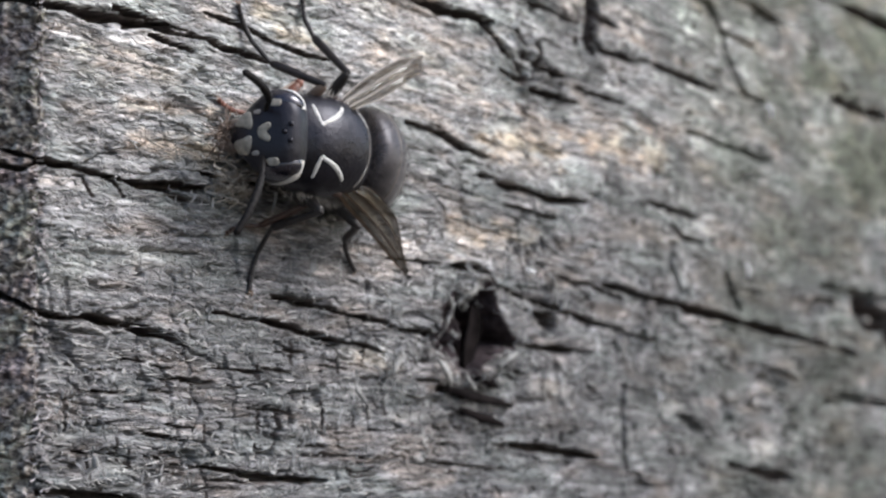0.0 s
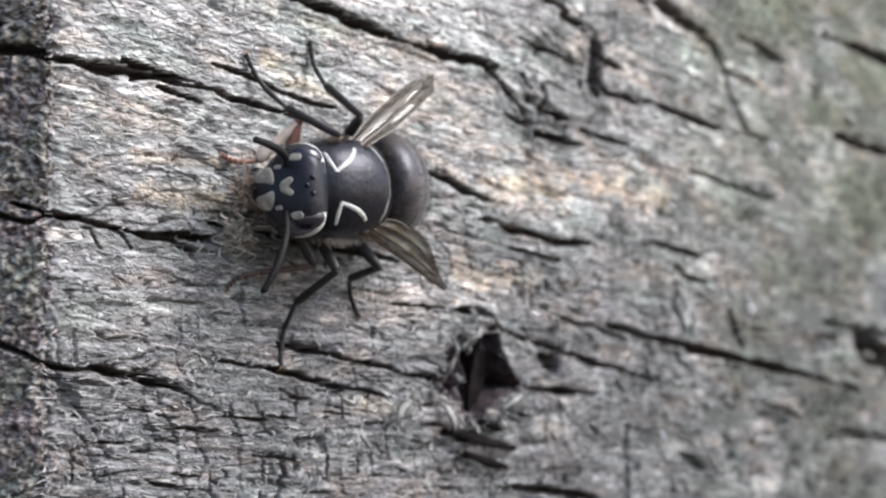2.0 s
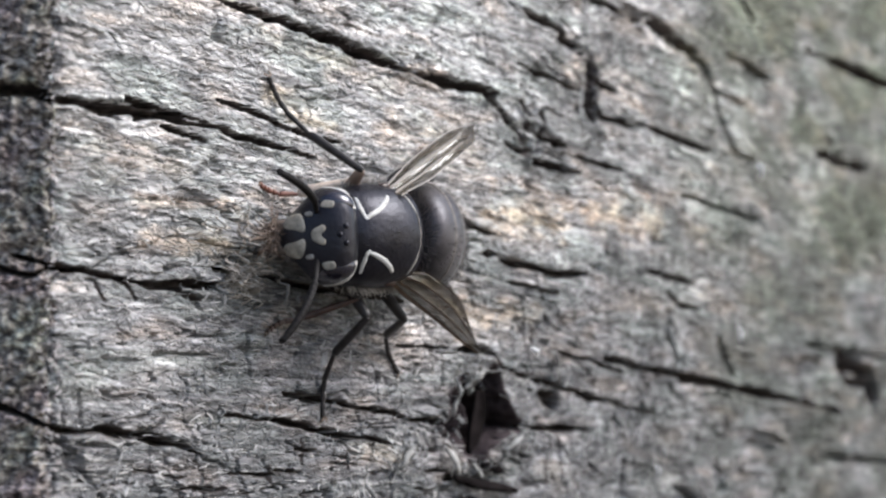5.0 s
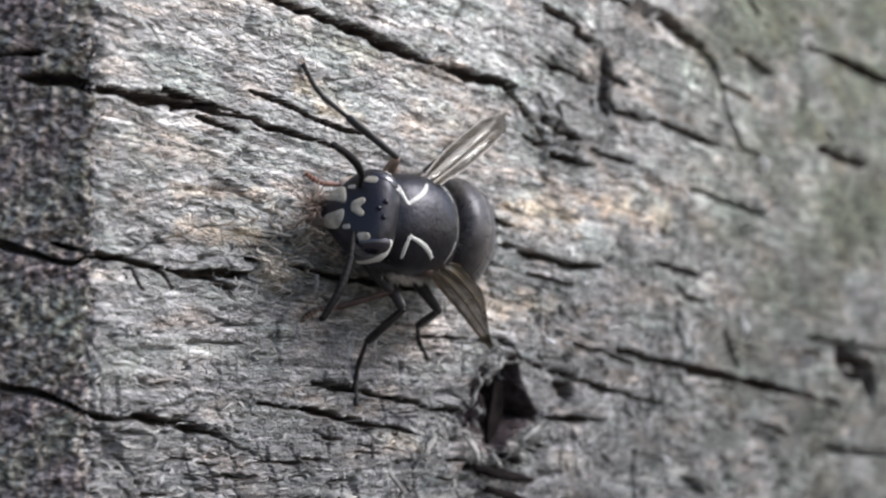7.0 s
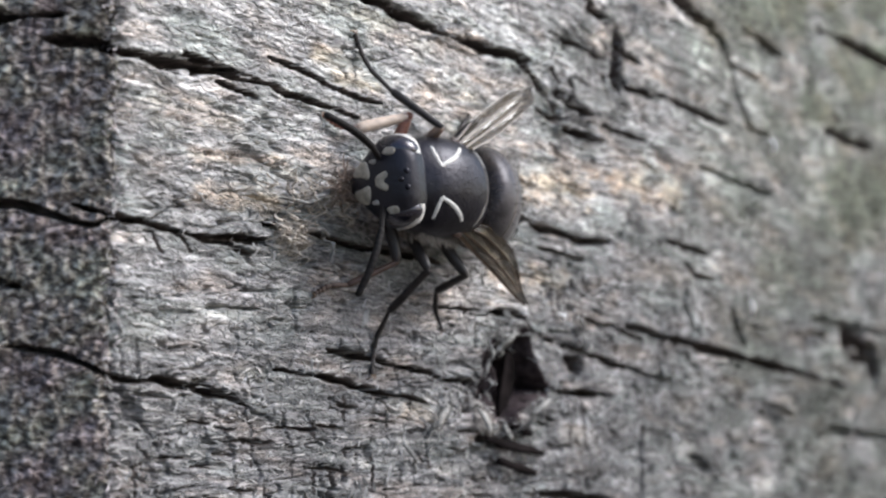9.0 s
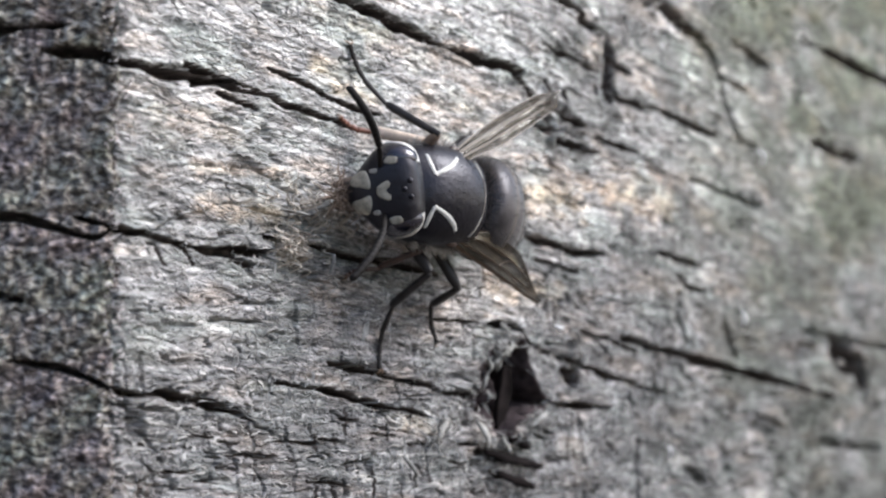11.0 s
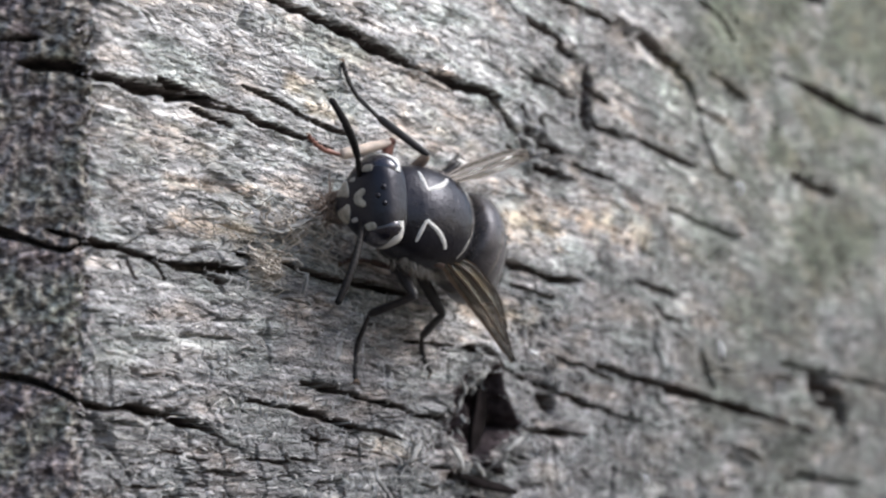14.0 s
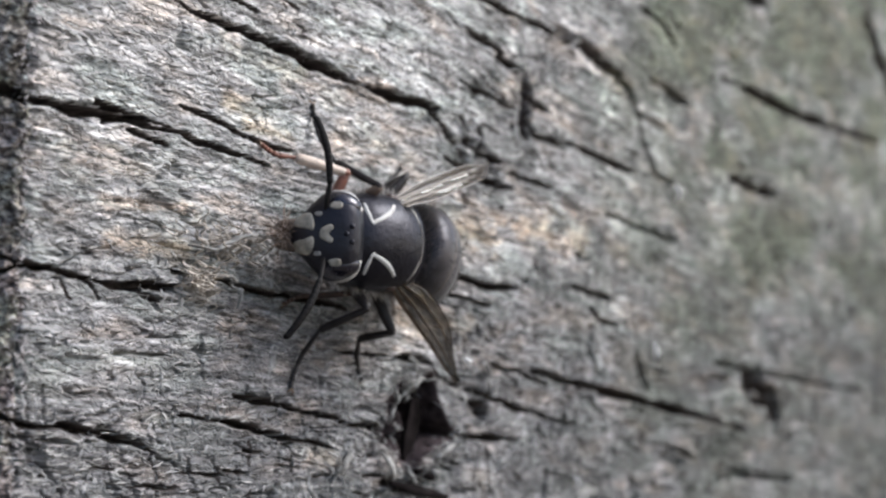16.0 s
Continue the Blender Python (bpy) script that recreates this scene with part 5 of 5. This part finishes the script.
BODY_ROWS = [
    (0.0, stand(9.16, 2.51, 2.90, 2.7, 2.5, 1.5)),
    (0.5, stand(9.12, 2.46, 2.91, -5.2, 5.3, 0.2)),
    (1.0, stand(9.29, 2.03, 2.90, -2.8, 4.0, -1.9)),
    (1.5, stand(9.69, 2.55, 2.95, -0.7, 3.8, 1.4)),
    (2.0, stand(10.04, 2.88, 2.95, -7.9, 6.3, -2.0)),
    (2.5, stand(9.63, 2.27, 2.94, -6.2, 5.4, -5.9)),
    (3.0, stand(10.00, 2.16, 2.94, 0.8, 4.4, -4.1)),
    (3.2, stand(10.51, 2.31, 2.94, 0.0, 4.5, -4.4)),
    (5.3, stand(11.49, 2.87, 2.90, -2.9, 2.1, -7.9)),
    (5.5, stand(11.23, 3.04, 2.89, -0.7, 1.2, -8.4)),
    (6.0, stand(11.55, 3.03, 2.92, -0.8, 4.5, -5.5)),
    (6.5, stand(11.96, 3.06, 2.94, 0.8, 8.4, -2.9)),
    (7.0, stand(12.31, 2.80, 2.90, 0.4, 5.8, -5.7)),
    (7.5, stand(12.88, 3.06, 2.90, -2.4, 5.5, -6.7)),
    (8.0, stand(12.94, 3.11, 2.90, -3.6, 5.1, -7.8)),
    (8.5, stand(12.55, 3.22, 2.88, -2.4, 4.4, -9.2)),
    (9.0, stand(13.58, 3.14, 2.86, 2.5, 4.8, -4.5)),
    (9.2, stand(13.05, 3.35, 2.87, 2.4, 3.1, -4.8)),
    (11.3, stand(12.98, 3.17, 3.10, 3.1, 0.9, -10.4)),
    (11.5, stand(13.07, 2.97, 3.10, 1.7, 0.7, -10.7)),
    (12.0, stand(14.23, 3.63, 3.10, -0.7, 2.1, -10.2)),
    (12.5, stand(13.60, 3.25, 3.10, -0.9, 2.7, -10.1)),
    (13.0, stand(14.09, 3.37, 3.10, -0.6, 3.6, -11.7)),
    (13.5, stand(14.17, 3.26, 3.10, 1.3, 3.3, -13.6)),
    (14.0, stand(14.21, 3.24, 3.10, 11.0, 6.4, -6.2)),
    (14.5, stand(15.63, 3.69, 3.20, 7.8, 6.6, -6.9)),
    (15.0, stand(15.76, 3.05, 3.20, 2.3, 5.3, -3.7)),
    (15.5, stand(15.75, 3.11, 3.20, 2.6, 4.0, -6.5)),
    (16.0, stand(15.46, 2.93, 3.20, 1.4, 2.9, -11.6)),
]

# nod and turn of the head, in degrees
HEAD_TURN = [(0.0, -18.3, -2.1), (1.0, -27.2, -5.4), (1.5, -20.2, -13.5), (2.5, -33.5, -5.9), (3.0, -20.5, -4.3), (5.5, -36.9, -2.5), (6.0, -18.2, -10.8), (6.5, -35.5, -8.0), (7.0, -26.9, -16.2), (7.5, -15.5, -7.7), (8.0, -18.0, -5.1), (8.5, -31.9, 3.5), (9.0, -12.4, 5.4), (11.5, -29.4, 11.1), (12.0, -19.3, -3.8), (12.5, -33.1, 13.2), (13.5, -29.9, -0.7), (14.0, -2.7, 8.9), (14.5, -32.1, -1.5), (15.0, -15.1, -4.0), (15.5, -29.6, -1.4), (16.0, -33.7, -1.2)]

# how far the abdomen hangs down and turns to its left at the waist, in degrees
WAIST = Vector((-2.7, 0, -0.4))
ABDOMEN_TURN = [(0.0, 3.0, 4.0), (3.0, 4.0, 2.0), (5.5, 3.0, 4.0), (12.5, 3.0, 5.0), (14.0, 4.0, 6.0), (14.5, 6.0, 9.0), (15.0, 8.0, 11.0), (16.0, 8.0, 11.0)]

# feet on the wood (x, z), with steps in between; side 1 is its left
FEET = {
    ("middle", 1): [(0.0, 7.9, -4.3), (1.5, 7.9, -4.3), (2.0, 9.7, -5.6), (3.2, 9.7, -5.6), (5.3, 12.9, -5.75), (9.2, 12.9, -5.75), (11.3, 13.6, -4.6), (16.0, 13.8, -4.3)],
    ("hind", 1): [(0.0, 15.5, -3.2), (3.2, 15.4, -3.2), (5.3, 18.8, -3.7), (9.2, 18.8, -3.7), (11.3, 18.4, -3.6), (13.3, 18.4, -3.6), (14.0, 20.3, -4.1), (16.0, 20.0, -4.0)],
    ("middle", -1): [(0.0, 6.9, 9.2), (3.2, 6.9, 9.2), (5.3, 8.3, 10.1), (8.0, 8.4, 10.1), (8.5, 11.0, 10.3), (13.0, 10.6, 10.2), (14.0, 12.1, 10.6), (15.0, 12.4, 10.4), (15.5, 14.3, 10.0), (16.0, 14.8, 9.7)],
    ("hind", -1): [(0.0, 11.4, 10.3), (3.2, 11.4, 10.3), (5.3, 20.5, 7.2), (9.2, 21.0, 7.2), (11.3, 21.7, 7.1), (16.0, 23.2, 7.2)],
    ("front", -1): [(0.0, 5.7, 4.6), (2.5, 5.4, 4.3), (3.2, 5.6, 4.7), (5.3, 8.0, 5.2), (6.5, 8.7, 4.9), (8.5, 8.9, 6.2), (9.2, 8.7, 6.3), (11.3, 10.1, 7.0), (12.5, 9.8, 6.7), (14.0, 9.6, 6.8), (14.5, 11.3, 6.8), (15.0, 12.5, 6.9), (16.0, 10.8, 7.3)],
    ("front", 1): [(0.0, 6.3, -1.6), (2.5, 5.9, -1.9), (5.3, 8.5, -1.5), (8.5, 8.8, -1.6), (9.2, 8.2, -2.0), (11.3, 10.7, -0.1), (12.5, 11.2, 0.0), (14.0, 12.2, 1.0), (14.5, 13.5, 1.1), (15.0, 13.7, -0.4), (16.0, 13.0, -0.2)],
}
# the ways in which the antennae and wings point, from the head and the body
FEELER_RIGHT = [(0.0, 0.94, -0.16, 0.31), (1.0, 0.97, -0.16, 0.19), (1.5, 0.94, 0.02, 0.35), (2.5, 0.98, -0.2, -0.06), (5.5, 0.95, -0.32, -0.05), (6.5, 0.95, 0.02, -0.32), (7.0, 0.99, -0.05, 0.1), (8.5, 0.71, -0.71, 0.03), (9.0, 0.92, -0.39, 0.02), (11.5, 0.59, -0.8, 0.04), (12.5, 0.74, -0.67, -0.08), (14.0, 0.73, -0.59, 0.34), (14.5, 0.85, -0.46, -0.27), (15.0, 0.92, -0.37, 0.15), (16.0, 0.19, -0.98, -0.01)]
FEELER_LEFT = [(0.0, 0.56, 0.82, 0.07), (1.0, -0.04, 0.99, -0.14), (1.5, 0.43, 0.9, 0.01), (2.5, 0.62, 0.78, -0.04), (5.5, 0.6, 0.78, -0.17), (6.5, 0.42, 0.9, -0.12), (7.0, 0.2, 0.98, -0.06), (8.5, 0.41, 0.91, -0.01), (9.0, 0.47, 0.88, -0.06), (11.5, 0.86, 0.51, -0.06), (12.5, 0.81, 0.55, -0.21), (14.0, 0.53, 0.84, 0.1), (14.5, 0.64, 0.72, -0.27), (15.0, 0.53, 0.84, -0.09), (16.0, 0.44, 0.87, -0.2)]
WING_RIGHT = [(0.0, -0.91, -0.42, -0.05), (1.0, -0.9, -0.43, -0.08), (1.5, -0.94, -0.34, -0.07), (2.5, -0.91, -0.42, -0.0), (5.5, -0.92, -0.39, -0.08), (6.5, -0.92, -0.38, -0.04), (7.0, -0.89, -0.46, -0.02), (8.5, -0.91, -0.4, -0.04), (9.0, -0.89, -0.46, -0.04), (11.5, -0.87, -0.48, 0.12), (12.5, -0.91, -0.4, -0.08), (13.5, -0.95, -0.3, -0.05), (14.0, -0.9, -0.43, 0.0), (14.5, -0.9, -0.36, -0.26), (15.0, -0.95, -0.3, -0.12), (16.0, -0.95, -0.32, -0.02)]
WING_LEFT = [(0.0, -0.9, 0.42, -0.13), (1.0, -0.89, 0.42, -0.18), (1.5, -0.86, 0.48, -0.19), (2.5, -0.91, 0.41, -0.1), (5.5, -0.88, 0.47, -0.09), (6.5, -0.89, 0.45, -0.12), (7.0, -0.87, 0.45, -0.2), (8.5, -0.89, 0.45, -0.09), (9.0, -0.91, 0.38, -0.13), (11.5, -0.96, 0.28, -0.07), (12.5, -0.92, 0.38, -0.07), (14.0, -0.91, 0.42, -0.07), (14.5, -0.86, 0.49, -0.15), (15.0, -0.84, 0.52, -0.15), (16.0, -0.82, 0.56, -0.13)]


def between(rows, t):
    """A smooth reading of a table at a time."""
    for a, b in zip(rows, rows[1:]):
        if t <= b[0]:
            u = (t - a[0]) / (b[0] - a[0])
            u = u * u * (3 - 2 * u)
            return [p + (q - p) * u for p, q in zip(a[1:], b[1:])]
    return list(rows[-1][1:])


def aimed(at, target, roll_to):
    """A pose at a point whose x axis runs to the target and whose z axis leans to roll_to."""
    x = (target - at).normalized()
    y = roll_to.cross(x)
    y = y.normalized() if y.length > 1e-6 else x.orthogonal().normalized()
    z = x.cross(y)
    m = Matrix((x, y, z)).transposed().to_4x4()
    m.translation = at * MM
    return m


def bent(root, foot, first, second, up):
    """The knee between a root and a foot."""
    d = foot - root
    ln = min(d.length, (first + second) * 0.999)
    along = (first ** 2 - second ** 2 + ln ** 2) / (2 * ln)
    rise = math.sqrt(max(first ** 2 - along ** 2, 0.0))
    way = d.normalized()
    side = (up - way * up.dot(way)).normalized()
    return root + way * along + side * rise


def motions():
    walk(HORNET, BODY_ROWS)
    abdomen_rows = []
    head_rows, feeler_rows, wing_rows = [], {-1: [], 1: []}, {-1: [], 1: []}
    leg_rows = {}
    for t, m in BODY_ROWS:
        to_body = m.inverted()
        nod, turn = between(HEAD_TURN, t)
        head_rows.append((t, Matrix.Translation(NECK * MM) @ pose(0, 0, 0, 0, nod, turn) @ Matrix.Translation(Vector((0.95, 0, -0.1)) * MM)))
        sag, swing = between(ABDOMEN_TURN, t)
        abdomen_rows.append((t, Matrix.Translation(WAIST * MM) @ pose(0, 0, 0, 0, -sag, -swing) @ Matrix.Translation(-WAIST * MM)))
        for s, table in ((-1, FEELER_RIGHT), (1, FEELER_LEFT)):
            base = Vector((1.0, 1.0 * s, 0.08))
            feeler_rows[s].append((t, aimed(base, base + Vector(between(table, t)), Vector((0.6, 0, 1)))))
        for s, table in ((-1, WING_RIGHT), (1, WING_LEFT)):
            base = Vector((-0.75, 1.95 * s, 0.85))
            tip = Vector((0.2, 1.8 * s, 0.95)) + 8.6 * Vector(between(table, t))
            wing_rows[s].append((t, aimed(base, tip, Vector((0.3, -0.7, 0.63)) if s < 0 else Vector((0, 0.5, 1.0)))))
        for (which, s), table in FEET.items():
            root, fe, ti, ta = LEGS[which]
            x, z = between(table, t)
            claw = (to_body @ (Vector((x, -0.12, z)) * MM)) / MM
            start = Vector((root[0], root[1] * s, root[2]))
            way = claw - start
            flat = Vector((way.x, way.y, 0)).normalized()
            if which == "front":
                flat = Vector((1.0, 0.3 * s, 0)).normalized()
            rise = 0.22 if which == "front" else 0.32
            ankle = claw - flat * ta * 0.93 + Vector((0, 0, ta * rise))
            up = Vector({"front": (-1.0, 1.2 * s, 0.9), "middle": (0, 0.35 * s, 1.0), "hind": (0, 0.55 * s, 1.0)}[which]).normalized()
            knee = bent(start, ankle, fe, ti, up)
            reach = start + (ankle - start).normalized() * min((ankle - start).length, (fe + ti) * 0.999)
            rows = leg_rows.setdefault((which, s), ([], [], []))
            rows[0].append((t, aimed(start, knee, up)))
            rows[1].append((t, aimed(knee, reach, up)))
            rows[2].append((t, aimed(reach, claw, up)))
    walk(HEAD, head_rows)
    for piece in ABDOMEN_PARTS:
        walk(piece, abdomen_rows)
    for k, s in enumerate((-1, 1)):
        walk(ANTENNAE[k], feeler_rows[s])
        walk(WINGS[k], wing_rows[s])
    for key, three in leg_rows.items():
        for ob, rows in zip(LEG_PARTS[key], three):
            walk(ob, rows)


motions()
